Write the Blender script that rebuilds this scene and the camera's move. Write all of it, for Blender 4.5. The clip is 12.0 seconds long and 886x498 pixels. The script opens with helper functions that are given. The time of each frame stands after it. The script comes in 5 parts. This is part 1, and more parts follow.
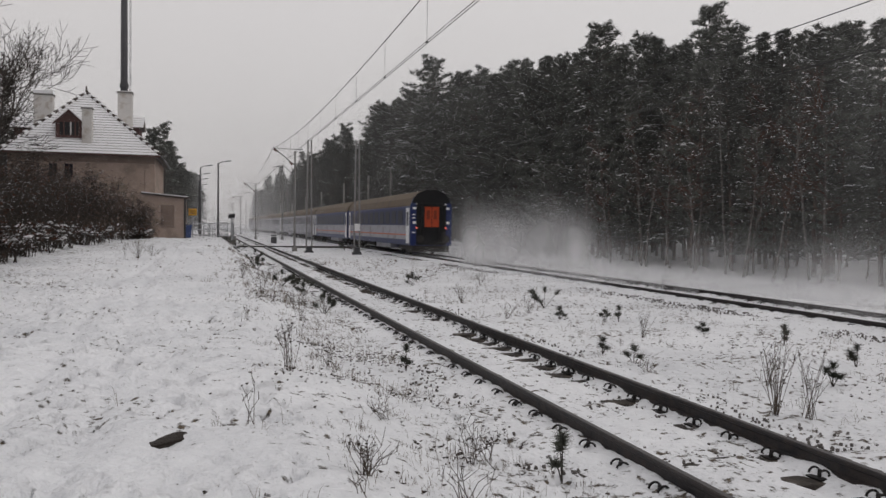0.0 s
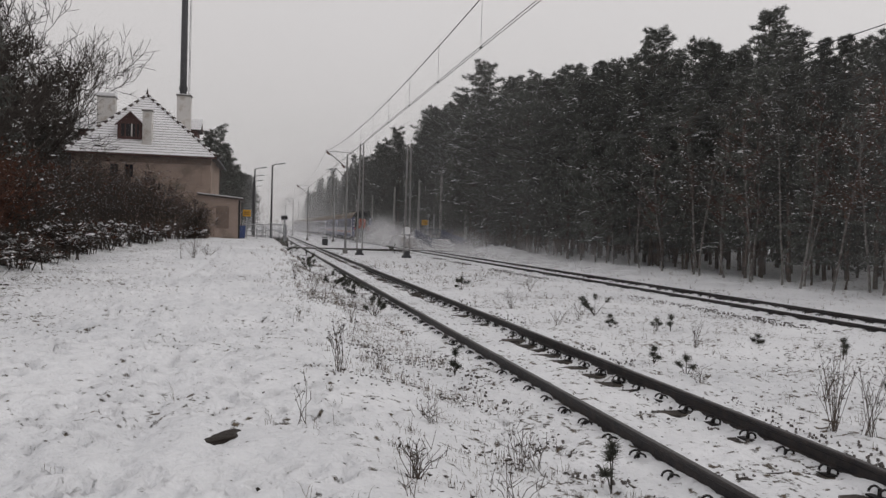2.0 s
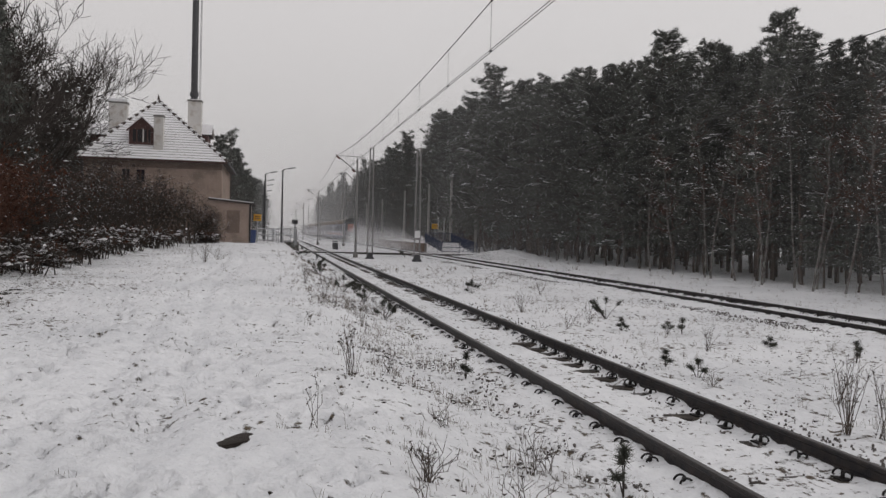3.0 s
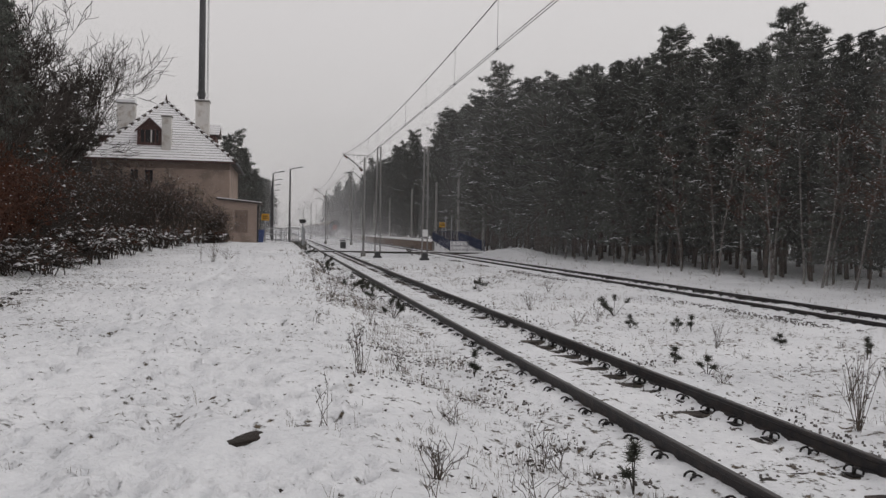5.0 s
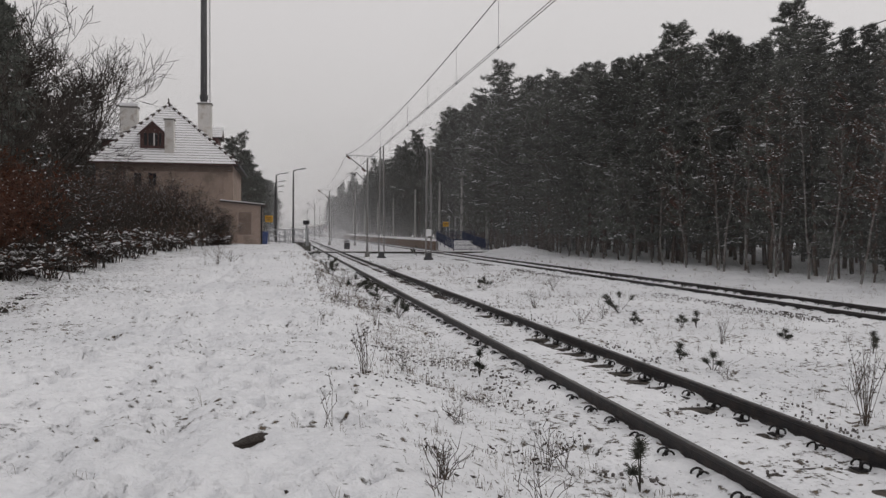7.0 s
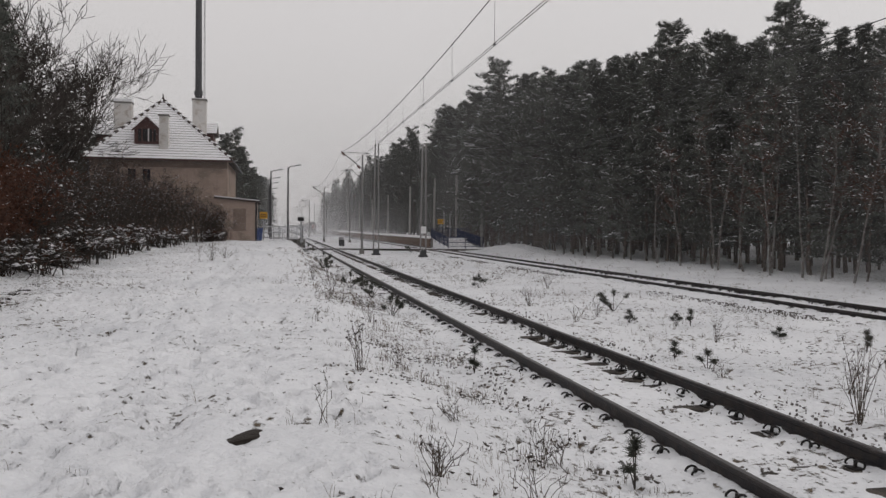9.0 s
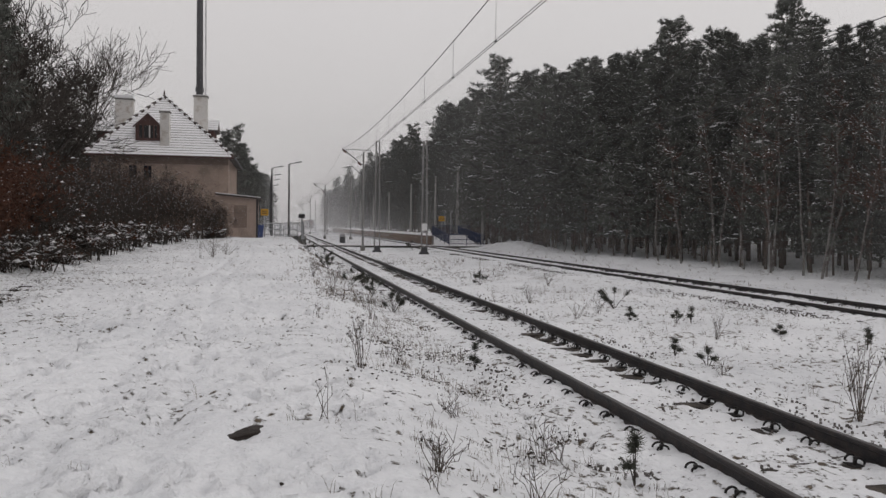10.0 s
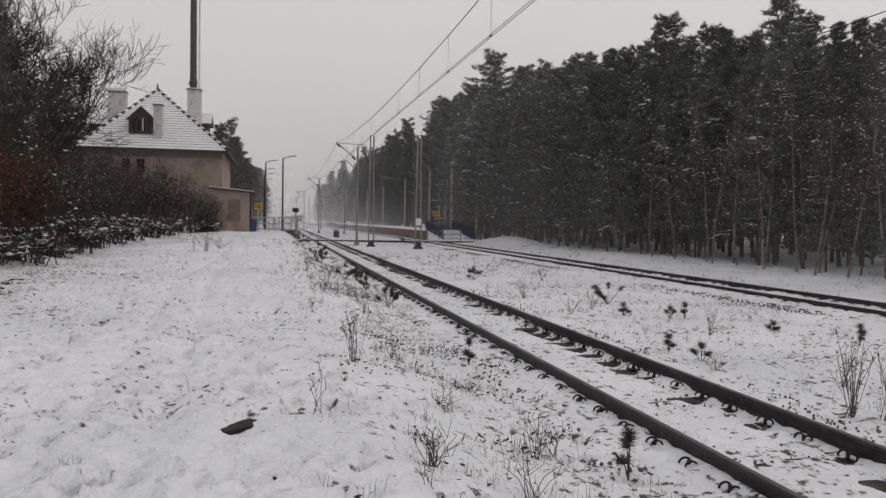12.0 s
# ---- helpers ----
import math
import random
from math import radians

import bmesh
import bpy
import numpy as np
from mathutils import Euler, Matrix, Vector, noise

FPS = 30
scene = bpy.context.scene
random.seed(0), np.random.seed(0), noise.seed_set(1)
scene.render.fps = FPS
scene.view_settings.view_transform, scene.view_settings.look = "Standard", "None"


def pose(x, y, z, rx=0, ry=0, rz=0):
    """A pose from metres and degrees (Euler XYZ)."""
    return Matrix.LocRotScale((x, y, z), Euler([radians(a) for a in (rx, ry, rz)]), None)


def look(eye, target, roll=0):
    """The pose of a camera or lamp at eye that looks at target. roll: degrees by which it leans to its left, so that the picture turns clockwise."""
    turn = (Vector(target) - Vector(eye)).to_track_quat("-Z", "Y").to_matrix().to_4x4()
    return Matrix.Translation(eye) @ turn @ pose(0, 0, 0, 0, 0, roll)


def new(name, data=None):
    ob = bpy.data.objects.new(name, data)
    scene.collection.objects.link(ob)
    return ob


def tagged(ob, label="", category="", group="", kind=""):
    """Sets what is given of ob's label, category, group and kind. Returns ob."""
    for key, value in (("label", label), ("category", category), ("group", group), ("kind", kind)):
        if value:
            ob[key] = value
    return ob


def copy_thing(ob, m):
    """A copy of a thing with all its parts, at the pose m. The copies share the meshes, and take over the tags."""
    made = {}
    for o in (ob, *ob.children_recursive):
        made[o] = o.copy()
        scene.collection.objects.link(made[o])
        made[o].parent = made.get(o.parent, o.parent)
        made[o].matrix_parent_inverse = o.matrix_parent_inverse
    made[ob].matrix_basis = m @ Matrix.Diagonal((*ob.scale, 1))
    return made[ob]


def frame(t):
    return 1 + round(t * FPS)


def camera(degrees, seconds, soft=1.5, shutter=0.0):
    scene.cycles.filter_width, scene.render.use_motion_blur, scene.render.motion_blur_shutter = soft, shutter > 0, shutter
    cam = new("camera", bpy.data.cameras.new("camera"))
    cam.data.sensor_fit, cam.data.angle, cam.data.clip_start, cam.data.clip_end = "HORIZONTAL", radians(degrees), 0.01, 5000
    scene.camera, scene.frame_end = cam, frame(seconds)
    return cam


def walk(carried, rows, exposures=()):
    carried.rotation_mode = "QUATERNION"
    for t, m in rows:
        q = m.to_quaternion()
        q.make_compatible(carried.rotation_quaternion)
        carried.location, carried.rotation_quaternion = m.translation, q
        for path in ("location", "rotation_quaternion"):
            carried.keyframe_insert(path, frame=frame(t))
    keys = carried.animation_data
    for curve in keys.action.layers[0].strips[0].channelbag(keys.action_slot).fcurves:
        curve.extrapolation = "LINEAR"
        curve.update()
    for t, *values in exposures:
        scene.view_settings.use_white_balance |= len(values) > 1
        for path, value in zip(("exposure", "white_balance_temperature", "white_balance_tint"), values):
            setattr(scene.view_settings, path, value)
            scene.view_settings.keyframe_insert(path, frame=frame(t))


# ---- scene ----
cam = camera(58.13, 12.0, soft=1.45, shutter=0.4)
PATH = [
    (0.0, pose(0.041, 0.005, 2.042, 88.417, -0.686, -16.334)),
    (0.5, pose(0.028, -0.002, 2.049, 88.190, -1.058, -14.863)),
    (1.0, pose(0.012, -0.011, 2.048, 88.303, -1.465, -13.757)),
    (1.5, pose(0.008, -0.006, 2.048, 88.546, -1.700, -13.233)),
    (2.0, pose(0.010, -0.009, 2.049, 88.657, -1.625, -12.778)),
    (2.5, pose(0.014, -0.013, 2.046, 88.792, -1.494, -12.371)),
    (3.0, pose(0.004, -0.015, 2.049, 88.905, -1.418, -12.056)),
    (5.0, pose(-0.004, -0.016, 2.042, 88.788, -1.084, -11.517)),
    (5.5, pose(-0.003, -0.024, 2.036, 88.862, -0.825, -11.269)),
    (6.0, pose(0.006, -0.004, 2.037, 88.817, -0.577, -11.130)),
    (6.5, pose(0.005, -0.014, 2.040, 88.819, -0.387, -11.121)),
    (7.0, pose(0.007, -0.009, 2.040, 88.744, -0.336, -11.246)),
    (9.0, pose(0.000, 0.009, 2.035, 88.563, -0.599, -11.627)),
    (9.5, pose(-0.002, -0.002, 2.027, 88.503, -0.617, -11.492)),
    (10.0, pose(0.000, -0.000, 2.030, 88.360, -0.700, -11.560)),
    (10.5, pose(0.005, -0.014, 2.026, 88.287, -0.743, -11.473)),
    (11.0, pose(0.001, -0.009, 2.025, 88.171, -0.885, -11.657)),
    (11.5, pose(-0.009, 0.002, 2.022, 88.110, -0.939, -11.786)),
    (12.0, pose(-0.001, 0.026, 2.022, 88.004, -0.959, -11.993)),
]
walk(cam, PATH)

# ---- world and light: a dull overcast winter day ----
scene.cycles.transparent_max_bounces = 48
world = bpy.data.worlds.new("overcast_sky")
scene.world = world
world.use_nodes = True
wn, wl = world.node_tree.nodes, world.node_tree.links
sky = wn.new("ShaderNodeTexSky")
sky.sky_type, sky.sun_disc = "NISHITA", False
sky.sun_elevation, sky.sun_rotation = radians(18), radians(70)
grey = wn.new("ShaderNodeHueSaturation")
grey.inputs["Saturation"].default_value = 0.12
grey.inputs["Value"].default_value = 0.10
cloud = wn.new("ShaderNodeMix")
cloud.data_type = "RGBA"
cloud.inputs[0].default_value = 0.86
cloud.inputs[7].default_value = (0.675, 0.648, 0.648, 1)
wl.new(sky.outputs[0], grey.inputs["Color"])
wl.new(grey.outputs[0], cloud.inputs[6])
# an overcast sky is darker towards the horizon
up = wn.new("ShaderNodeTexCoord")
axes = wn.new("ShaderNodeSeparateXYZ")
rise = wn.new("ShaderNodeMapRange")
rise.interpolation_type = "SMOOTHSTEP"
for slot, v in zip(rise.inputs[1:5], (-0.02, 0.35, 0.82, 1.02)):
    slot.default_value = v
shade = wn.new("ShaderNodeVectorMath")
shade.operation = "SCALE"
wl.new(up.outputs["Generated"], axes.inputs[0])
wl.new(axes.outputs[2], rise.inputs[0])
wl.new(rise.outputs[0], shade.inputs["Scale"])
wl.new(cloud.outputs[2], shade.inputs[0])
wl.new(shade.outputs[0], wn["Background"].inputs["Color"])
wn["Background"].inputs["Strength"].default_value = 1.0
sun = new("sun", bpy.data.lights.new("sun", "SUN"))
sun.data.energy, sun.data.angle, sun.data.color = 0.5, radians(40), (1.0, 0.95, 0.9)
sun.matrix_basis = look((60, 20, 40), (0, 30, 0))
scene.view_settings.exposure = 0.0


# ---- materials ----
def mat(name, colour, rough=0.8, metal=0.0, vary=0.25, scale=6.0, fine=60.0, bump=0.3, second=None, mix_at=0.5, soft=0.15, island=0.0, spec=0.3):
    """A surface with two scales of variation, an optional second colour in patches, and fine relief."""
    m = bpy.data.materials.new(name)
    m.use_nodes = True
    n, l = m.node_tree.nodes, m.node_tree.links
    b = n["Principled BSDF"]
    b.inputs["Roughness"].default_value, b.inputs["Metallic"].default_value = rough, metal
    b.inputs["Specular IOR Level"].default_value = spec
    co = n.new("ShaderNodeTexCoord")
    big, small = n.new("ShaderNodeTexNoise"), n.new("ShaderNodeTexNoise")
    for t, s in ((big, scale), (small, fine)):
        t.inputs["Scale"].default_value, t.inputs["Detail"].default_value = s, 4
        l.new(co.outputs["Object"], t.inputs["Vector"])
    base = n.new("ShaderNodeRGB")
    base.outputs[0].default_value = (*colour, 1)
    out = base.outputs[0]
    if second:
        ramp = n.new("ShaderNodeMapRange")
        ramp.inputs[1].default_value, ramp.inputs[2].default_value = mix_at - soft, mix_at + soft
        l.new(big.outputs[0], ramp.inputs[0])
        mx = n.new("ShaderNodeMix")
        mx.data_type = "RGBA"
        mx.inputs[7].default_value = (*second, 1)
        l.new(ramp.outputs[0], mx.inputs[0])
        l.new(out, mx.inputs[6])
        out = mx.outputs[2]
    add = n.new("ShaderNodeMath")
    l.new(big.outputs[0], add.inputs[0])
    l.new(small.outputs[0], add.inputs[1])
    val = n.new("ShaderNodeMapRange")
    val.inputs[1].default_value, val.inputs[2].default_value = 0.6, 1.4
    val.inputs[3].default_value, val.inputs[4].default_value = 1 - vary, 1 + vary
    l.new(add.outputs[0], val.inputs[0])
    value = val.outputs[0]
    if island:
        geo, info = n.new("ShaderNodeNewGeometry"), n.new("ShaderNodeObjectInfo")
        both = n.new("ShaderNodeMath")
        l.new(geo.outputs["Random Per Island"], both.inputs[0])
        l.new(info.outputs["Random"], both.inputs[1])
        iv = n.new("ShaderNodeMapRange")
        iv.inputs[2].default_value = 2.0
        iv.inputs[3].default_value, iv.inputs[4].default_value = 1 - island, 1 + island
        l.new(both.outputs[0], iv.inputs[0])
        mul = n.new("ShaderNodeMath")
        mul.operation = "MULTIPLY"
        l.new(value, mul.inputs[0])
        l.new(iv.outputs[0], mul.inputs[1])
        value = mul.outputs[0]
    hsv = n.new("ShaderNodeHueSaturation")
    l.new(out, hsv.inputs["Color"])
    l.new(value, hsv.inputs["Value"])
    l.new(hsv.outputs[0], b.inputs["Base Color"])
    if bump:
        bp = n.new("ShaderNodeBump")
        bp.inputs["Strength"].default_value, bp.inputs["Distance"].default_value = bump, 0.02
        l.new(add.outputs[0], bp.inputs["Height"])
        l.new(bp.outputs[0], b.inputs["Normal"])
    return m


def leaf_mat(name, colour, second, vary=0.5):
    """Thin needles, leaves or grass: varied by blade, a little light passes through."""
    m = mat(name, colour, 0.7, 0, 0.3, 2.0, 30.0, 0, second, 0.5, 0.1, vary, 0.2)
    n, l = m.node_tree.nodes, m.node_tree.links
    tr, mx = n.new("ShaderNodeBsdfTranslucent"), n.new("ShaderNodeMixShader")
    mx.inputs[0].default_value = 0.2
    b = n["Principled BSDF"]
    l.new(b.inputs["Base Color"].links[0].from_socket, tr.inputs[0])
    l.new(b.outputs[0], mx.inputs[1])
    l.new(tr.outputs[0], mx.inputs[2])
    l.new(mx.outputs[0], n["Material Output"].inputs[0])
    return m


def ground_mat():
    """Thin trodden snow: white, with bare soil and dead grass showing through in spots, more of it beside the tracks."""
    m = bpy.data.materials.new("snow_ground")
    m.use_nodes = True
    n, l = m.node_tree.nodes, m.node_tree.links
    b = n["Principled BSDF"]
    b.inputs["Roughness"].default_value = 0.65
    b.inputs["Specular IOR Level"].default_value = 0.25
    co = n.new("ShaderNodeTexCoord")

    def noise_at(scale, detail=4, rough=0.55):
        t = n.new("ShaderNodeTexNoise")
        t.inputs["Scale"].default_value, t.inputs["Detail"].default_value, t.inputs["Roughness"].default_value = scale, detail, rough
        l.new(co.outputs["Object"], t.inputs["Vector"])
        return t.outputs[0]

    def math_at(op, a, c):
        k = n.new("ShaderNodeMath")
        k.operation = op
        for s, v in zip(k.inputs, (a, c)):
            if isinstance(v, (int, float)):
                s.default_value = v
            else:
                l.new(v, s)
        return k.outputs[0]

    def ramp_at(v, lo, hi, a=0.0, c=1.0):
        k = n.new("ShaderNodeMapRange")
        for s, w in zip(k.inputs[1:5], (lo, hi, a, c)):
            s.default_value = w
        l.new(v, k.inputs[0])
        return k.outputs[0]

    sep = n.new("ShaderNodeSeparateXYZ")
    l.new(co.outputs["Object"], sep.inputs[0])
    x = sep.outputs[0]
    rough_zone = math_at("MULTIPLY", ramp_at(x, 0.2, 1.8), ramp_at(x, 12.9, 11.5, 0.45, 1.0))
    forest = math_at("MAXIMUM", ramp_at(x, 20.5, 23.5), ramp_at(x, -2.2, -5.0, 0.0, 1.0))
    zone = math_at("MAXIMUM", math_at("MULTIPLY", rough_zone, 1.0), math_at("MULTIPLY", forest, 1.5))
    spots = math_at("ADD", math_at("MULTIPLY", noise_at(9.0, 5, 0.65), 0.75), math_at("MULTIPLY", noise_at(0.9, 3), 0.28))
    # dents darken to soil: partly bare earth, partly their shade put into colour
    worn = n.new("ShaderNodeAttribute")
    worn.attribute_name = "worn"
    spots = math_at("ADD", spots, math_at("MULTIPLY", worn.outputs["Fac"], 0.17))
    spots = math_at("ADD", spots, math_at("MULTIPLY", zone, 0.035))
    bare = ramp_at(spots, 0.615, 0.665)
    soil = n.new("ShaderNodeMix")
    soil.data_type = "RGBA"
    soil.inputs[6].default_value = (0.045, 0.036, 0.03, 1)
    soil.inputs[7].default_value = (0.16, 0.125, 0.085, 1)
    l.new(ramp_at(noise_at(40.0), 0.4, 0.6), soil.inputs[0])
    snow = n.new("ShaderNodeMix")
    snow.data_type = "RGBA"
    snow.inputs[6].default_value = (0.68, 0.695, 0.725, 1)
    snow.inputs[7].default_value = (0.85, 0.862, 0.888, 1)
    l.new(ramp_at(math_at("ADD", noise_at(0.35, 3), math_at("MULTIPLY", noise_at(14.0, 3), 0.5)), 0.45, 0.95), snow.inputs[0])
    mx = n.new("ShaderNodeMix")
    mx.data_type = "RGBA"
    l.new(bare, mx.inputs[0])
    l.new(snow.outputs[2], mx.inputs[6])
    l.new(soil.outputs[2], mx.inputs[7])
    l.new(mx.outputs[2], b.inputs["Base Color"])
    bp = n.new("ShaderNodeBump")
    bp.inputs["Strength"].default_value, bp.inputs["Distance"].default_value = 0.9, 0.045
    l.new(math_at("SUBTRACT", math_at("ADD", math_at("MULTIPLY", noise_at(22.0, 5), 0.5), math_at("MULTIPLY", noise_at(4.0, 4), 2.6)), math_at("MULTIPLY", bare, 0.5)), bp.inputs["Height"])
    l.new(bp.outputs[0], b.inputs["Normal"])
    return m


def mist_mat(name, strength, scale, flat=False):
    """Blown powder snow or a painted haze sheet: a thin white veil, soft towards its rim and torn by noise. flat: no
    soft rim but along z, for haze.
    """
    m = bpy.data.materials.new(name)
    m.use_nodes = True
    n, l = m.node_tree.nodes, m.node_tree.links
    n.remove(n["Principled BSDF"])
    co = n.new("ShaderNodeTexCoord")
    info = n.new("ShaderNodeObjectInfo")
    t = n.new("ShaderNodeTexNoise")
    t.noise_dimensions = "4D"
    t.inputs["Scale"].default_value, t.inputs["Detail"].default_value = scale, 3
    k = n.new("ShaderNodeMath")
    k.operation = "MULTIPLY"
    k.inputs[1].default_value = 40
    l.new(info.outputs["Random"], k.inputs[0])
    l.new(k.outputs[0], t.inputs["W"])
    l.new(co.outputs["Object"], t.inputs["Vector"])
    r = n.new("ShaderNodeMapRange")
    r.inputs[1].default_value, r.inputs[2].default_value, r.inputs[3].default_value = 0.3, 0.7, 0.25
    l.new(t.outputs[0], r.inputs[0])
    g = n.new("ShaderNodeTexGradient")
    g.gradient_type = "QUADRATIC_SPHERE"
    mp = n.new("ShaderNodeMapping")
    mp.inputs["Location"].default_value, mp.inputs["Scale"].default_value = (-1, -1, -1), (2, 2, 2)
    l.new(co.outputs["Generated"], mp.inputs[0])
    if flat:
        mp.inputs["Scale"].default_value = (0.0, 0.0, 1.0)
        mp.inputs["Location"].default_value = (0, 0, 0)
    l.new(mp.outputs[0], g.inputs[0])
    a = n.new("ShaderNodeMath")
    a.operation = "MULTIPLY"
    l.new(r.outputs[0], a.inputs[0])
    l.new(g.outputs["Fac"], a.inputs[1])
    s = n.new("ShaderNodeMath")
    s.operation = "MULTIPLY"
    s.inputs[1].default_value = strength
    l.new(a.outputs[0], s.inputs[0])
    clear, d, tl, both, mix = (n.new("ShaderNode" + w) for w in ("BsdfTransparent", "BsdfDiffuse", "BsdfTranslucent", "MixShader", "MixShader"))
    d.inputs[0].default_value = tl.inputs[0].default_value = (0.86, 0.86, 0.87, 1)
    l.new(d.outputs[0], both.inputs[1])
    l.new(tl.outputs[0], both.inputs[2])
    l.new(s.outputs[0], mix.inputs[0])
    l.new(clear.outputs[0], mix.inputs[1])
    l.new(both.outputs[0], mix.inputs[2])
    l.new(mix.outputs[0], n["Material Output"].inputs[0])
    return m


SNOW = mat("snow", (0.8, 0.8, 0.82), 0.7, 0, 0.1, 3, 40, 0.5)
GROUND = ground_mat()
RAIL = mat("dark_rail_steel", (0.03, 0.029, 0.032), 0.5, 0.3, 0.35, 8, 70, 0.3, (0.045, 0.037, 0.034))
RAIL_TOP = mat("dull_rail_head", (0.10, 0.095, 0.095), 0.45, 0.6, 0.2, 5, 50, 0.1)
SLEEPER = mat("dark_tarred_sleeper", (0.035, 0.03, 0.027), 0.85, 0, 0.4, 5, 50, 0.6, (0.07, 0.06, 0.05))
CLIP = mat("black_clip_steel", (0.022, 0.02, 0.02), 0.5, 0.5, 0.3, 20, 90, 0.2)
STONE = mat("dark_ballast", (0.11, 0.1, 0.095), 0.9, 0, 0.3, 10, 60, 0.5, None, 0.5, 0.1, 0.5)
PLASTER = mat("stained_beige_plaster", (0.36, 0.275, 0.23), 0.9, 0, 0.22, 0.8, 25, 0.5, (0.22, 0.175, 0.145), 0.56, 0.08)
PLASTER_DARK = mat("dark_plaster", (0.2, 0.15, 0.125), 0.9, 0, 0.3, 1.5, 25, 0.5)
BRICK = mat("red_brown_boards", (0.095, 0.05, 0.046), 0.85, 0, 0.3, 4, 40, 0.4)
TILE_SNOW = mat("snowy_roof_tile", (0.78, 0.78, 0.8), 0.8, 0, 0.08, 2.5, 30, 0.4, (0.55, 0.52, 0.5), 0.68, 0.06)
TILE = mat("dark_roof_tile", (0.07, 0.055, 0.05), 0.85, 0, 0.4, 3, 30, 0.5)
CHIMNEY = mat("white_washed_brick", (0.62, 0.6, 0.58), 0.9, 0, 0.15, 2, 25, 0.5, (0.42, 0.38, 0.34), 0.6, 0.08)
DARK = mat("dark_opening", (0.02, 0.019, 0.02), 0.4, 0, 0.2, 3, 20, 0.1)
CONCRETE = mat("grey_concrete", (0.23, 0.22, 0.21), 0.9, 0, 0.2, 2, 40, 0.4, (0.16, 0.15, 0.14), 0.55, 0.1)
STEEL = mat("grey_painted_steel", (0.16, 0.16, 0.165), 0.55, 0.3, 0.2, 4, 50, 0.2)
MAST = mat("weathered_mast_paint", (0.25, 0.245, 0.245), 0.7, 0.1, 0.2, 1.5, 50, 0.2, (0.17, 0.155, 0.145), 0.56, 0.1)
STEEL_DARK = mat("dark_mast_steel", (0.075, 0.075, 0.08), 0.6, 0.3, 0.2, 4, 50, 0.2)
POLE = mat("weathered_pale_concrete", (0.34, 0.33, 0.32), 0.9, 0, 0.2, 2, 40, 0.4, (0.25, 0.24, 0.23), 0.55, 0.1)
GALV = mat("pale_galvanised_steel", (0.36, 0.37, 0.38), 0.5, 0.4, 0.15, 4, 50, 0.2)
WIRE = mat("dark_wire", (0.05, 0.05, 0.05), 0.6, 0.4, 0.1, 4, 40, 0)
YELLOW = mat("yellow_sign_paint", (0.62, 0.33, 0.03), 0.6, 0, 0.1, 5, 40, 0.1)
NAVY = mat("dark_navy_paint", (0.022, 0.03, 0.07), 0.6, 0, 0.2, 5, 40, 0.1)
BLUE = mat("blue_painted_steel", (0.045, 0.075, 0.2), 0.55, 0, 0.2, 5, 40, 0.1)
WHITE = mat("white_paint", (0.75, 0.75, 0.75), 0.6, 0, 0.1, 5, 40, 0.1)
GLASS = mat("dark_window_glass", (0.012, 0.014, 0.024), 0.35, 0, 0.1, 3, 20, 0, spec=0.2)
COACH_BLUE = mat("dark_blue_coach_paint", (0.014, 0.026, 0.11), 0.4, 0, 0.2, 1.2, 25, 0.05, (0.03, 0.045, 0.11), 0.58, 0.1)
COACH_GREY = mat("pale_grey_coach_paint", (0.36, 0.36, 0.4), 0.55, 0, 0.15, 1.2, 25, 0.05, (0.22, 0.21, 0.215), 0.58, 0.1)
COACH_ROOF = mat("dirty_brown_coach_roof", (0.16, 0.125, 0.09), 0.85, 0, 0.25, 0.8, 20, 0.2, (0.11, 0.09, 0.075), 0.55, 0.12)
STRIPE = mat("orange_red_stripe", (0.5, 0.13, 0.07), 0.5, 0, 0.1, 3, 20, 0)
ORANGE_DIM = mat("dim_orange_glass", (0.2, 0.035, 0.015), 0.3, 0, 0.2, 3, 20, 0)
ORANGE = mat("orange_red_door_paint", (0.42, 0.06, 0.018), 0.5, 0, 0.15, 3, 20, 0.05)
BLACK = mat("black_rubber", (0.012, 0.012, 0.013), 0.7, 0, 0.3, 5, 40, 0.2)
BOGIE = mat("dirty_black_bogie", (0.03, 0.027, 0.025), 0.8, 0, 0.3, 5, 40, 0.3)
PINE_BARK = mat("pine_bark", (0.09, 0.076, 0.068), 0.9, 0, 0.35, 3, 25, 0.8, (0.12, 0.09, 0.075))
BIRCH_BARK = mat("pale_birch_bark", (0.2, 0.19, 0.182), 0.85, 0, 0.3, 5, 30, 0.5, (0.07, 0.055, 0.05), 0.52, 0.08)
TWIG = mat("dark_twigs", (0.05, 0.042, 0.037), 0.9, 0, 0.3, 3, 25, 0.3, None, 0.5, 0.1, 0.3)
RED_TWIG = mat("red_brown_twigs", (0.095, 0.048, 0.035), 0.9, 0, 0.3, 3, 25, 0.3, None, 0.5, 0.1, 0.4)
NEEDLE = leaf_mat("pine_needles", (0.09, 0.095, 0.086), (0.125, 0.13, 0.117), 0.5)
DRY = leaf_mat("dry_grass", (0.2, 0.165, 0.13), (0.12, 0.1, 0.085), 0.45)
RUSSET = leaf_mat("russet_dead_leaves", (0.11, 0.045, 0.026), (0.07, 0.035, 0.025), 0.5)


def glow_mat(name, colour, power):
    m = bpy.data.materials.new(name)
    m.use_nodes = True
    b = m.node_tree.nodes["Principled BSDF"]
    b.inputs["Base Color"].default_value = b.inputs["Emission Color"].default_value = (*colour, 1)
    b.inputs["Emission Strength"].default_value = power
    return m


TAIL = glow_mat("red_tail_light", (1.0, 0.16, 0.12), 0.9)


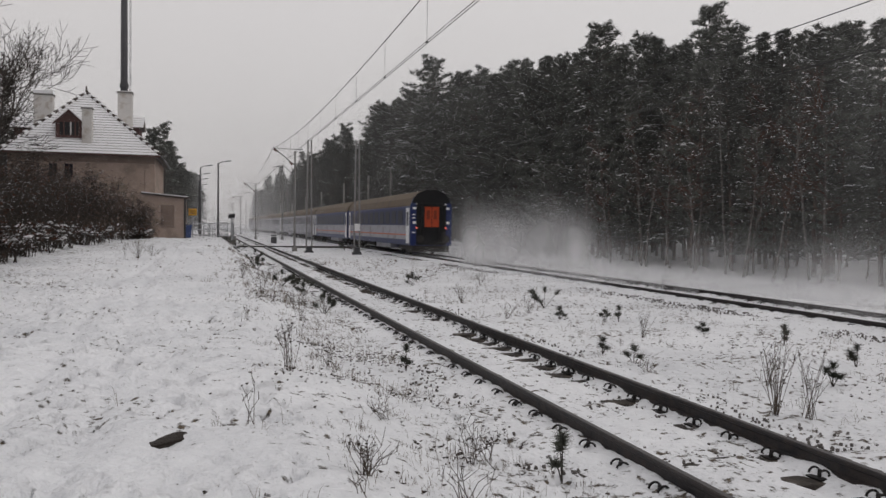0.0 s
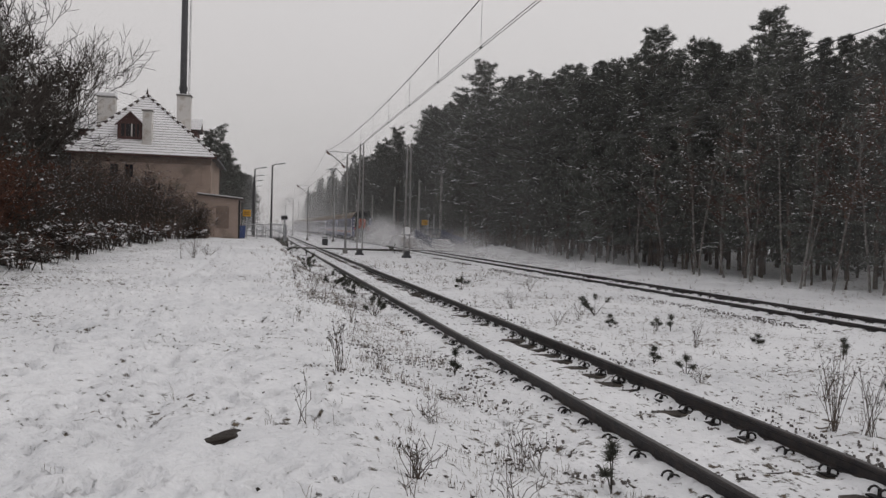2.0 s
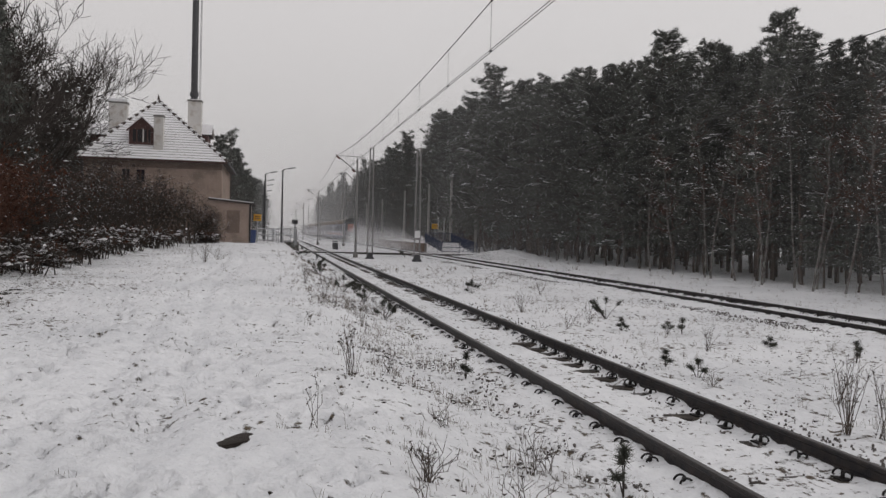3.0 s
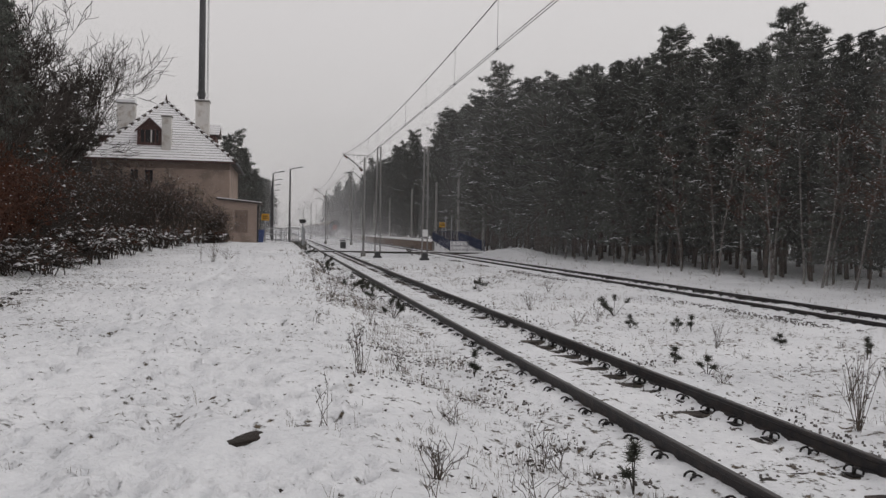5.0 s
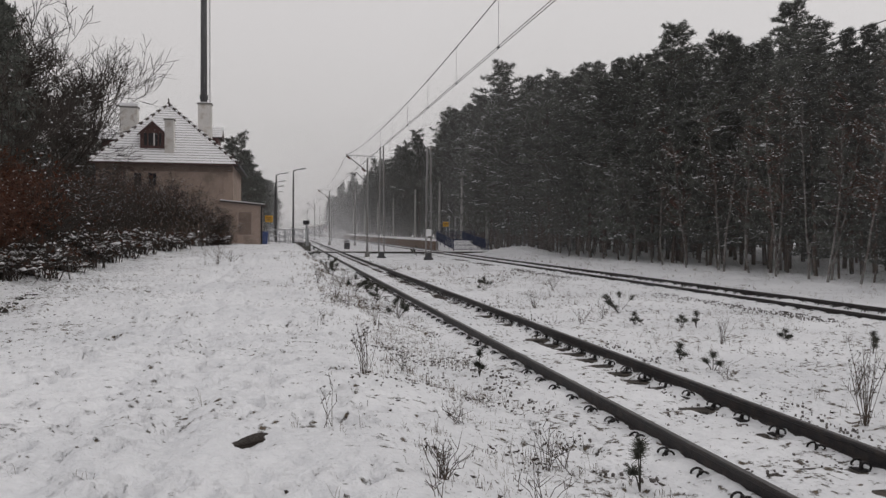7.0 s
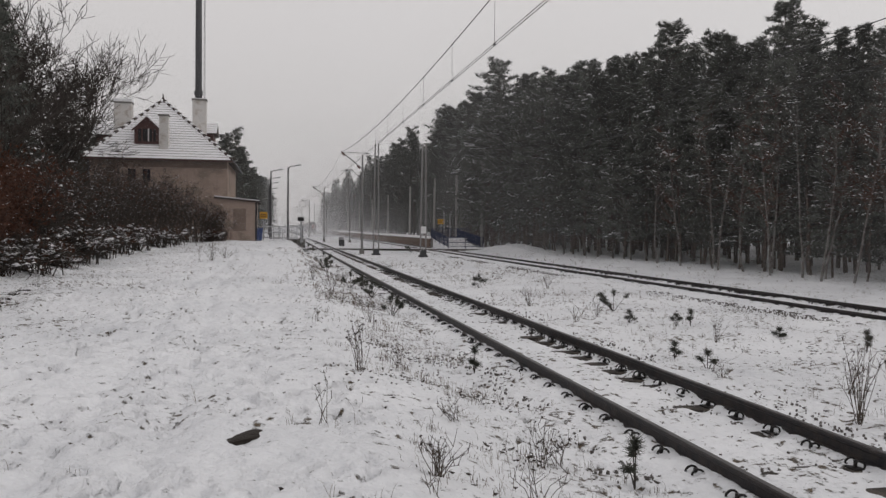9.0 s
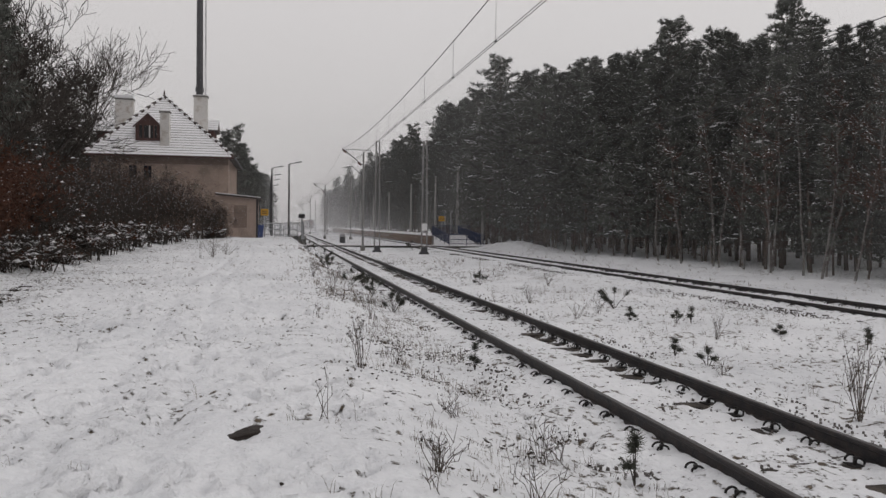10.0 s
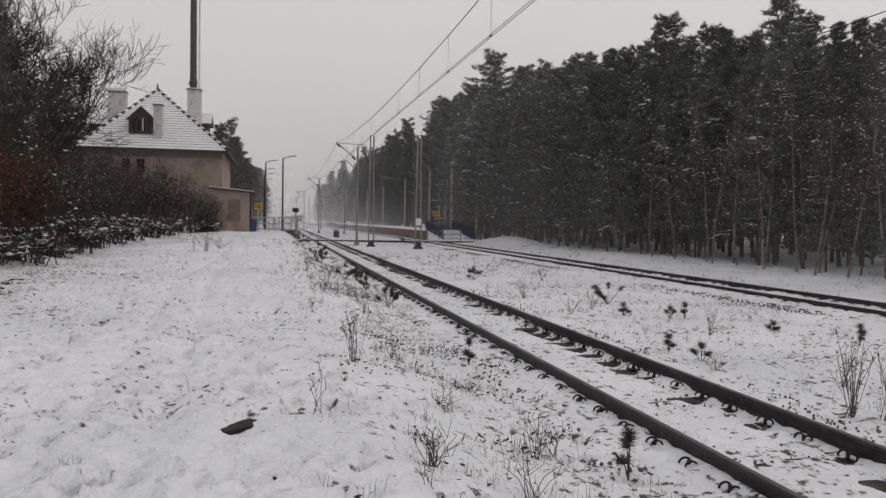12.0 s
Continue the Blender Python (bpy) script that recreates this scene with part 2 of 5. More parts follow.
# ---- mesh helpers ----
def part(name, bm, material, parent, label="", smooth=False):
    """Links a bmesh as one mesh object, under a thing, under a part or at top level."""
    me = bpy.data.meshes.new(name)
    bm.to_mesh(me)
    bm.free()
    for m in material if isinstance(material, (list, tuple)) else (material,):
        me.materials.append(m)
    if smooth:
        me.polygons.foreach_set("use_smooth", [True] * len(me.polygons))
    ob = new(name, me)
    ob.parent = parent
    if label:
        ob["label"] = label
    return ob


def mesh_part(name, verts, faces, material, parent=None, label="", index=None, smooth=False):
    me = bpy.data.meshes.new(name)
    me.from_pydata(verts, [], faces)
    for m in material if isinstance(material, (list, tuple)) else (material,):
        me.materials.append(m)
    if index is not None:
        me.polygons.foreach_set("material_index", index)
    if smooth:
        me.polygons.foreach_set("use_smooth", [True] * len(me.polygons))
    ob = new(name, me)
    ob.parent = parent
    if label:
        ob["label"] = label
    return ob


def thing(name, m, label, category, group="", kind=""):
    ob = new(name)
    ob.matrix_basis = m
    return tagged(ob, label, category, group, kind)


def box(bm, x0, y0, z0, x1, y1, z1, bevel=0.0):
    v = bmesh.ops.create_cube(bm, size=1)["verts"]
    for w in v:
        w.co = Vector((x0 + (w.co.x + 0.5) * (x1 - x0), y0 + (w.co.y + 0.5) * (y1 - y0), z0 + (w.co.z + 0.5) * (z1 - z0)))
    if bevel:
        bmesh.ops.bevel(bm, geom=list({e for w in v for e in w.link_edges}), offset=bevel, segments=2, affect="EDGES", profile=0.5)
    return bm


def boxed(*a, bevel=0.0):
    return box(bmesh.new(), *a, bevel=bevel)


def tube(bm, pts, radii, sides=8, cap=True):
    """A tapered round bar through the points."""
    pts = [Vector(p) for p in pts]
    rings = []
    for i, p in enumerate(pts):
        d = (pts[min(i + 1, len(pts) - 1)] - pts[max(i - 1, 0)]).normalized()
        u = d.orthogonal().normalized()
        if i and rings:
            u = (last - d * last.dot(d)).normalized()
        last = u
        w = d.cross(u)
        r = radii[i] if isinstance(radii, (list, tuple)) else radii
        rings.append([bm.verts.new(p + (u * math.cos(a) + w * math.sin(a)) * r) for a in (math.tau * k / sides for k in range(sides))])
    for a, b in zip(rings, rings[1:]):
        for k in range(sides):
            bm.faces.new((a[k], a[(k + 1) % sides], b[(k + 1) % sides], b[k]))
    if cap:
        bm.faces.new(rings[0][::-1])
        bm.faces.new(rings[-1])
    return bm


def tubed(pts, radii, sides=8):
    return tube(bmesh.new(), pts, radii, sides)


def prism(bm, outline, a, b, axis="y"):
    """An outline of (u, z) pairs drawn out from a to b along y or x."""
    put = (lambda u, z, s: (u, s, z)) if axis == "y" else (lambda u, z, s: (s, u, z))
    f = [bm.verts.new(put(u, z, a)) for u, z in outline]
    g = [bm.verts.new(put(u, z, b)) for u, z in outline]
    n = len(outline)
    for i in range(n):
        bm.faces.new((f[i], f[(i + 1) % n], g[(i + 1) % n], g[i]))
    bm.faces.new(f[::-1])
    bm.faces.new(g)
    bmesh.ops.recalc_face_normals(bm, faces=bm.faces)
    return bm


def smoothstep(a, b, v):
    t = np.clip((np.asarray(v, float) - a) / (b - a), 0, 1)
    return t * t * (3 - 2 * t)


# ---- ground ----
TRACK_A, TRACK_B = 4.29, 14.09


def vnoise(x, y, seed=0):
    """Smooth value noise on the unit lattice, from -1 to 1."""
    x, y = np.asarray(x, float), np.asarray(y, float)
    xi, yi = np.floor(x), np.floor(y)
    fx, fy = x - xi, y - yi
    fx, fy = fx * fx * (3 - 2 * fx), fy * fy * (3 - 2 * fy)

    def h(a, b):
        v = np.sin(a * 127.1 + b * 311.7 + seed * 74.7) * 43758.5453
        return (v - np.floor(v)) * 2 - 1

    return (h(xi, yi) * (1 - fx) + h(xi + 1, yi) * fx) * (1 - fy) + (h(xi, yi + 1) * (1 - fx) + h(xi + 1, yi + 1) * fx) * fy


def level(x, y):
    """The lie of the land: a raised path beside the tracks, level trackbeds, a low bank before the wood."""
    x, y = np.asarray(x, float), np.asarray(y, float)
    path = 0.43 + 0.5 * smoothstep(12, 62, y)
    left = path * (1 - smoothstep(0.6 + 0 * y, 2.6, x))
    verge = 0.35 * smoothstep(-5.5, -8.5, x) * smoothstep(10, 20, y)
    bank = 0.12 * smoothstep(17.5, 23, x)
    hump = 0.55 * np.exp(-((x - 21.8) / 2.2) ** 2 - ((y - 72) / 6.5) ** 2)
    return left + verge + bank + hump


rng = random.Random(5)
DENTS = []  # x, y, radius along, radius across, depth, turn
for i in range(420):
    lane = rng.choice((-2.6, -2.2, -1.3, -0.9, -0.2, 0.4))
    y = 2.5 + 38 * rng.random() ** 1.5
    DENTS.append((lane + 0.02 * y * (lane + 1) + rng.gauss(0, 0.16), y, 0.13, 0.055, rng.uniform(0.05, 0.1), rng.gauss(0, 0.25)))
for lane, sway in ((-2.9, 0.5), (-1.9, 0.3), (-0.6, 0.5), (0.15, 0.35)):
    y, side = 2.6, 1
    while y < 34:
        x = lane + sway * math.sin(y * 0.35 + lane) + 0.09 * side - 0.03 * y * (lane > -1)
        DENTS.append((x + rng.gauss(0, 0.03), y, 0.15, 0.06, rng.uniform(0.05, 0.09), rng.gauss(0, 0.15)))
        y, side = y + rng.uniform(0.34, 0.5), -side
for i in range(1250):
    y = 2.5 + 26 * rng.random() ** 1.4
    DENTS.append((rng.uniform(-6, 3.0), y, rng.uniform(0.04, 0.1), rng.uniform(0.03, 0.06), rng.uniform(0.04, 0.085), rng.uniform(0, 3)))


DENTS = [q for q in DENTS if math.hypot(q[0] + 0.24, q[1] - 6.2) > 0.75]


def lines(spans):
    out = []
    for a, b, s in spans:
        out += list(np.arange(a, b, s))
    return np.array(out + [spans[-1][1]])


def make_ground():
    xs = lines([(-2600, -400, 300), (-400, -60, 30), (-60, -16, 3), (-16, -6, 0.4), (-6, 6.6, 0.06), (6.6, 12, 0.14), (12, 17, 0.1), (17, 26, 0.3), (26, 70, 3), (70, 400, 30), (400, 2600, 300)])
    ys = lines([(-400, -20, 40), (-20, 2, 1.5), (2, 13, 0.055), (13, 24, 0.12), (24, 45, 0.3), (45, 100, 0.8), (100, 300, 5), (300, 3000, 150)])
    X, Y = np.meshgrid(xs, ys)
    near = 1 - smoothstep(30, 70, Y)
    off_rail = np.minimum(smoothstep(0.9, 1.25, abs(X - TRACK_A)), smoothstep(0.9, 1.25, abs(X - TRACK_B)))
    Z = level(X, Y) + 0.06 * vnoise(X * 0.5, Y * 0.5, 1) * off_rail + 0.035 * vnoise(X * 2.1, Y * 2.1, 2) * (0.45 + 0.55 * off_rail)
    for cx in (TRACK_A, TRACK_B):
        q = X - cx
        Z += ((0.03 if cx == TRACK_A else 0.075) - 0.07 * np.exp(-((q - 0.47) / 0.2) ** 2) * (0.65 + 0.6 * vnoise(Y * 1.3, X * 0.5, 6))) * (1 - smoothstep(1.1, 1.5, abs(q)))
    for s in (-0.753, 0.753):
        for d in (-0.075, 0.075):
            Z += 0.028 * np.exp(-((X - TRACK_A - s - d) / 0.045) ** 2)
    Z += near * (0.024 * vnoise(X * 5.7, Y * 5.7, 3) + 0.013 * vnoise(X * 12.3, Y * 12.3, 4))
    for rut in (-1.05, -1.75):
        Z -= 0.055 * np.exp(-((X - rut - 0.25 * np.sin(Y * 0.22) + 0.012 * Y) / 0.13) ** 2) * near
    # how far each dent takes soil colour, for bare earth and painted shade
    worn = np.zeros_like(Z)
    for k, (x, y, a, b, d, r) in enumerate(DENTS):
        i0, i1 = np.searchsorted(ys, (y - 0.35, y + 0.35))
        j0, j1 = np.searchsorted(xs, (x - 0.35, x + 0.35))
        dx, dy = X[i0:i1, j0:j1] - x, Y[i0:i1, j0:j1] - y
        u, v = dx * math.sin(r) + dy * math.cos(r), dx * math.cos(r) - dy * math.sin(r)
        q = (u / a) ** 2 + (v / b) ** 2
        worn[i0:i1, j0:j1] += np.exp(-q * 1.5) * (0.85 if k % 4 == 0 else 0.35 if k % 3 == 0 else 0.1)
        Z[i0:i1, j0:j1] += -1.45 * d * np.exp(-q * 1.2) + 0.4 * d * np.exp(-(q - 2.2) ** 2)
    q = ((X + 0.22) / 0.15) ** 2 + ((Y - 6.2) / 0.3) ** 2
    Z += (-0.045 * np.exp(-q ** 2) + 0.012 * np.exp(-(q - 2.5) ** 2)) * near + 0.05 * np.exp(-((X + 0.2) / 0.16) ** 2 - ((Y - 6.62) / 0.14) ** 2)
    worn -= 0.7 * np.exp(-((X + 0.19) ** 2 + (Y - 5.35) ** 2) / 0.16)
    n, m = X.shape
    idx = np.arange(n * m).reshape(n, m)
    faces = np.stack([idx[:-1, :-1], idx[:-1, 1:], idx[1:, 1:], idx[1:, :-1]], -1).reshape(-1, 4)
    me = bpy.data.meshes.new("ground")
    me.from_pydata(np.stack([X, Y, Z], -1).reshape(-1, 3).tolist(), [], faces.tolist())
    me.attributes.new("worn", "FLOAT", "POINT").data.foreach_set("value", worn.ravel())
    me.materials.append(GROUND)
    me.polygons.foreach_set("use_smooth", [True] * len(me.polygons))
    tagged(new("ground", me), "thin trodden snow with dead grass and bare soil showing through", "ground", kind="structure")


make_ground()
bm = bmesh.new()
bmesh.ops.create_icosphere(bm, subdivisions=3, radius=1)
for v in bm.verts:
    w = 1 + 0.3 * noise.noise(v.co * 1.7)
    v.co = Vector((v.co.x * 0.105 * w + 0.13 * v.co.y * (v.co.y < -0.2), v.co.y * 0.25 * w * (1 - 0.35 * (v.co.y < 0) * abs(v.co.x)), v.co.z * 0.022))
clod = part("bare_earth_patch", bm, mat("dark_wet_earth", (0.025, 0.019, 0.015), 0.8, 0, 0.4, 12, 80, 0.8), None, smooth=True)
clod.matrix_basis = pose(-0.22, 6.24, 0.418, 0, 0, -12) @ Matrix.Diagonal((1.1, 1.15, 1.1, 1))
tagged(clod, "dark wet earth showing in a hole in the snow", "earth patch")


# ---- railway tracks ----
RAIL_OUT = [(-0.07, 0), (0.07, 0), (0.07, 0.012), (0.012, 0.03), (0.009, 0.105), (0.034, 0.12), (0.036, 0.148), (0.028, 0.155), (-0.028, 0.155), (-0.036, 0.148), (-0.034, 0.12), (-0.009, 0.105), (-0.012, 0.03), (-0.07, 0.012)]


def make_track(name, cx, near, y0, y1, clips):
    t = thing(name, pose(cx, 0, 0), "straight railway track of rusty rails on snow-covered sleepers", "railway track", kind="structure")
    for s in (-0.753, 0.753):
        r = part("rail", prism(bmesh.new(), [(u + s, z + 0.025) for u, z in RAIL_OUT], -30, 600), RAIL, t, "rusty dark steel rail")
        part("rail_head", boxed(s - 0.024, -30, 0.176, s + 0.024, 600, 0.1815), RAIL_TOP, r, "worn rail head")
    sl = boxed(-1.3, -0.125, -0.16, 1.3, 0.125, 0.002, bevel=0.012)
    first = part("sleeper", sl, SLEEPER, t)
    bm = bmesh.new()
    for sy in (-0.055, 0.055):
        pts = [(0.055 + 0.055 * math.cos(a), sy, 0.035 + 0.045 * math.sin(a)) for a in (math.pi * k / 7 * 1.15 for k in range(8))]
        tube(bm, pts, 0.0105, 5)
    box(bm, -0.01, -0.08, 0, 0.12, 0.08, 0.014)
    tube(bm, [(0.05, 0, 0.01), (0.05, 0, 0.075)], 0.018, 6)
    clip = part("rail_clip", bm, CLIP, t)
    clip.matrix_basis = pose(0.753 + 0.1, near, 0.0)
    first.matrix_basis = pose(0, near, 0)
    k = 0
    while near + 0.6 * k < y1:
        y = near + 0.6 * k
        if k:
            o = new("sleeper", first.data)
            o.parent, o.matrix_basis = t, pose(0, y, rng.uniform(-0.012, 0.012), 0, 0, rng.uniform(-1, 1))
        if y < clips:
            for s in (-0.753, 0.753):
                for d in (1, -1):
                    if k or s < 0 or d < 0:
                        o = new("rail_clip", clip.data)
                        o.parent, o.matrix_basis = t, pose(s + d * 0.1, y + rng.uniform(-0.02, 0.02), rng.uniform(-0.004, 0.012), 0, 0, (0 if d > 0 else 180) + rng.uniform(-8, 8))
        k += 1
    return t


make_track("track_1", TRACK_A, 3.0, 0, 120, 38)
make_track("track_2", TRACK_B, 12.0, 0, 150, 40)

# loose ballast along the far track and beside the near one
verts, faces = [], []
for i in range(8200):
    lane = rng.random()
    y = 6 + 70 * rng.random() ** 1.6
    x = rng.gauss(TRACK_B - 1.75, 0.22) if lane < 0.42 else rng.uniform(TRACK_A - 0.65, TRACK_A + 0.65) if lane < 0.62 else rng.gauss(TRACK_A + 1.25, 0.25) if lane < 0.8 else rng.gauss(TRACK_A - 1.15, 0.25)
    if abs(abs(x - TRACK_A) - 0.753) < 0.1:
        continue
    s, a = rng.uniform(0.008, 0.02) * (1 + y * 0.012), rng.uniform(0, 6.28)
    z = float(level(x, y)) + rng.uniform(-0.005, 0.02)
    b = len(verts)
    for k in range(3):
        verts.append((x + s * math.cos(a + k * 2.1), y + s * math.sin(a + k * 2.1), z - 0.015))
        verts.append((x + s * 0.8 * math.cos(a + 0.6 + k * 2.1), y + s * 0.8 * math.sin(a + 0.6 + k * 2.1), z + s * rng.uniform(0.5, 0.9)))
    faces += [(b + 1, b + 3, b + 5)] + [q for k in range(3) for q in ((b + 2 * k, b + (2 * k + 2) % 6, b + 2 * k + 1), (b + 2 * k + 1, b + (2 * k + 2) % 6, b + (2 * k + 3) % 6))]
tagged(mesh_part("ballast", verts, faces, STONE), "dark loose ballast stones poking through snow", "gravel", kind="stuff")


# ---- station house ----
def make_house():
    # front wall at y 66, walls in line with the tracks
    x0, x1, y0, y1, zb, ze = -14.35, -4.1, 66.0, 79.0, 0.55, 7.42
    cx = -9.65
    h = thing("station_house", pose(0, 0, 0), "old two-storey plastered station house with snowy hipped roof", "house")
    bm = bmesh.new()
    # front wall with two window holes, built of strips
    holes = [(-11.6, -11.0, 5.5, 6.5), (-10.5, -9.9, 5.5, 6.5)]
    xs = sorted({x0, x1, *[v for q in holes for v in q[:2]]})
    for a, b in zip(xs, xs[1:]):
        hole = next((q for q in holes if q[0] == a and q[1] == b), None)
        for lo, hi in ((zb, hole[2]), (hole[3], ze)) if hole else ((zb, ze),):
            box(bm, a, y0, lo, b, y0 + 0.4, hi)
    bmesh.ops.remove_doubles(bm, verts=bm.verts, dist=0.001)
    part("wall", bm, PLASTER, h, "beige plaster wall, stained and flaking")
    for a in ((x0, y0 + 0.4, zb, x0 + 0.4, y1, ze), (x1 - 0.4, y0 + 0.4, zb, x1, y1, ze), (x0, y1, zb, x1, y1 + 0.4, ze)):
        part("wall", boxed(*a), PLASTER, h)
    part("wall_band", boxed(x0 - 0.05, y0 - 0.05, ze - 0.75, x1 + 0.05, y0 - 0.003, ze - 0.02), PLASTER_DARK, h, "darker plaster band under the eave")
    part("corner_pilaster", boxed(x1 - 0.7, y0 - 0.08, zb, x1 + 0.06, y0 - 0.004, 6.2, bevel=0.02), PLASTER, h)
    for q in holes:
        w = part("window", boxed(q[0], y0 + 0.25, q[2], q[1], y0 + 0.3, q[3]), GLASS, h, "dark broken upstairs window")
        part("window_frame", boxed((q[0] + q[1]) / 2 - 0.04, y0 + 0.18, q[2], (q[0] + q[1]) / 2 + 0.04, y0 + 0.249, q[3]), BRICK, w)
    # hipped roof: ridge parallel to the tracks, hip towards the front
    ex, ey0, ey1, zr = 0.5, y0 - 0.6, y1 + 0.8, 12.65
    r0, r1 = y0 + 5.2, y1 - 4.4
    bm = bmesh.new()
    A, B, C, D = [bm.verts.new(p) for p in ((x0 - ex, ey0, ze - 0.15), (x1 + ex, ey0, ze - 0.15), (x1 + ex, ey1, ze - 0.15), (x0 - ex, ey1, ze - 0.15))]
    E, F = bm.verts.new((cx, r0, zr)), bm.verts.new((cx, r1, zr))
    for f in ((A, B, E), (B, C, F, E), (C, D, F), (D, A, E, F), (D, C, B, A)):
        bm.faces.new(f)
    roof = part("roof", bm, TILE, h, "dark tiled hipped roof under thin snow")
    # courses of snow-covered tiles on the front and both side slopes
    def courses(p0, p1, q0, q1, n):
        for k in range(n):
            a, b = k / n, (k + 1.04) / n
            p0, p1, q0, q1 = map(Vector, (p0, p1, q0, q1))
            nrm = (p1 - p0).cross(q0 - p0).normalized()
            if nrm.z < 0:
                nrm = -nrm
            g = bmesh.new()
            lo0, lo1 = p0.lerp(q0, a), p1.lerp(q1, a)
            hi0, hi1 = p0.lerp(q0, min(b, 1)), p1.lerp(q1, min(b, 1))
            steps = max(2, int((lo1 - lo0).length / 0.25))
            top, bot = [], []
            for i in range(steps + 1):
                t = i / steps
                wob = 0.012 * noise.noise(Vector((i * 0.7, k * 3.1, 2)))
                bot.append((lo0.lerp(lo1, t) + nrm * (0.05 + wob), lo0.lerp(lo1, t) + nrm * 0.012))
                top.append(hi0.lerp(hi1, t) + nrm * 0.02)
            vb = [[g.verts.new(c) for c in q] for q in bot]
            vt = [g.verts.new(c) for c in top]
            for i in range(steps):
                g.faces.new((vb[i][0], vb[i + 1][0], vt[i + 1], vt[i])).material_index = 0
                g.faces.new((vb[i][1], vb[i + 1][1], vb[i + 1][0], vb[i][0])).material_index = 1
            part("tile_course", g, (TILE_SNOW, TILE), roof)
    a, b, c, d = ((x0 - ex, ey0, ze - 0.15), (x1 + ex, ey0, ze - 0.15), (x1 + ex, ey1, ze - 0.15), (x0 - ex, ey1, ze - 0.15))
    e, f = (cx, r0, zr), (cx, r1, zr)
    courses(a, b, e, e, 24)
    courses(b, c, e, f, 24)
    courses(a, d, e, f, 24)
    # ridge and hip caps: rows of half-round tiles
    for p, q in ((a, e), (b, e), (e, f)):
        p, q = Vector(p), Vector(q)
        n = int((q - p).length / 0.36)
        for i in range(n):
            u, v = p.lerp(q, i / n), p.lerp(q, (i + 1.15) / n)
            part("ridge_tile", tubed((u + Vector((0, 0, 0.08)), v + Vector((0, 0, 0.04))), (0.15, 0.085), 7), TILE_SNOW if i % 2 else TILE, roof)
    part("finial", tubed([(cx, r0, zr), (cx, r0, zr + 0.35), (cx, r0, zr + 0.6)], [0.1, 0.07, 0.02]), TILE, roof)
    part("eave_board", boxed(x0 - ex, ey0 - 0.02, ze - 0.24, x1 + ex, ey0 + 0.05, ze - 0.155), BRICK, h)
    part("soffit", boxed(x0 - ex + 0.02, ey0 + 0.06, ze - 0.24, x1 + ex - 0.02, y0 - 0.06, ze - 0.17), BRICK, h)
    part("gutter", tubed([(x1 + ex + 0.06, ey0 - 0.1, ze - 0.2), (x1 + ex + 0.06, ey1, ze - 0.2)], 0.08), STEEL_DARK, h)
    part("downpipe", tubed([(x0 - 0.08, y0 - 0.1, ze - 0.3), (x0 - 0.08, y0 - 0.1, zb)], 0.06), STEEL_DARK, h)
    # front dormer
    dx, dy, w = -10.25, y0 + 0.62, 0.94
    dm = part("dormer", prism(bmesh.new(), [(dx - w, 8.5), (dx + w, 8.5), (dx + w, 9.75), (dx, 10.62), (dx - w, 9.75)], dy, dy + 3.6), BRICK, h, "red-brown boarded dormer with a dark opening")
    # no real hole: a dark plate, the unlit inside put into its colour
    part("opening", boxed(dx - 0.66, dy - 0.03, 8.72, dx + 0.66, dy - 0.004, 9.7), DARK, dm)
    for k in (-0.36, 0.12, 0.44):
        part("post", boxed(dx + k - 0.05, dy - 0.06, 8.72, dx + k + 0.05, dy - 0.034, 9.7), BRICK if k != 0.12 else CHIMNEY, dm)
    for s in (-1, 1):
        part("dormer_roof", prism(bmesh.new(), [(dx, 10.66), (dx + s * 1.12, 9.6), (dx + s * 1.12, 9.69), (dx, 10.76)], dy - 0.15, dy + 3.4), TILE_SNOW, dm, "snowy dormer slope")
        part("verge_board", prism(bmesh.new(), [(dx, 10.53), (dx + s * 1.12, 9.46), (dx + s * 1.12, 9.595), (dx, 10.656)], dy - 0.17, dy - 0.1), BRICK, dm)
    # chimneys
    for n, x, y, wx, wy, lo, hi in (("chimney", -8.95, y0 + 0.6, 0.7, 0.72, 7.9, 10.72), ("chimney", -12.73, y0 + 4.8, 1.38, 0.9, 9.0, 12.2), ("chimney", -6.62, y0 + 4.6, 1.1, 0.9, 8.8, 12.66)):
        c = part(n, boxed(x - wx / 2, y - wy / 2, lo, x + wx / 2, y + wy / 2, hi, bevel=0.02), CHIMNEY, h, "whitewashed chimney stack, weathered")
        part("chimney_cap", boxed(x - wx / 2 - 0.07, y - wy / 2 - 0.07, hi, x + wx / 2 + 0.07, y + wy / 2 + 0.07, hi + 0.12, bevel=0.02), CONCRETE, c)
        part("snow_cap", boxed(x - wx / 2 - 0.04, y - wy / 2 - 0.04, hi + 0.12, x + wx / 2 + 0.04, y + wy / 2 + 0.04, hi + 0.18 + (0.2 if wx > 1.3 else 0), bevel=0.025), SNOW, c)
    # side dormers, their ridges across the house
    for s, xx, zt in ((1, -5.4, 11.1), (-1, -15.2, 10.7)):
        a, b = sorted((xx - s * 0.2, cx))
        sd = part("side_dormer", boxed(a, y0 + 5.3, 8.4, b, y0 + 8.3, zt - 1.1), BRICK, h, "boarded side dormer under a snowy roof")
        a, b = sorted((xx + s * 0.1, cx))
        part("dormer_roof", prism(bmesh.new(), [(y0 + 5.0, zt - 1.1), (y0 + 8.6, zt - 1.1), (y0 + 6.8, zt)], a, b, "x"), TILE, sd, "small dark tiled roof")
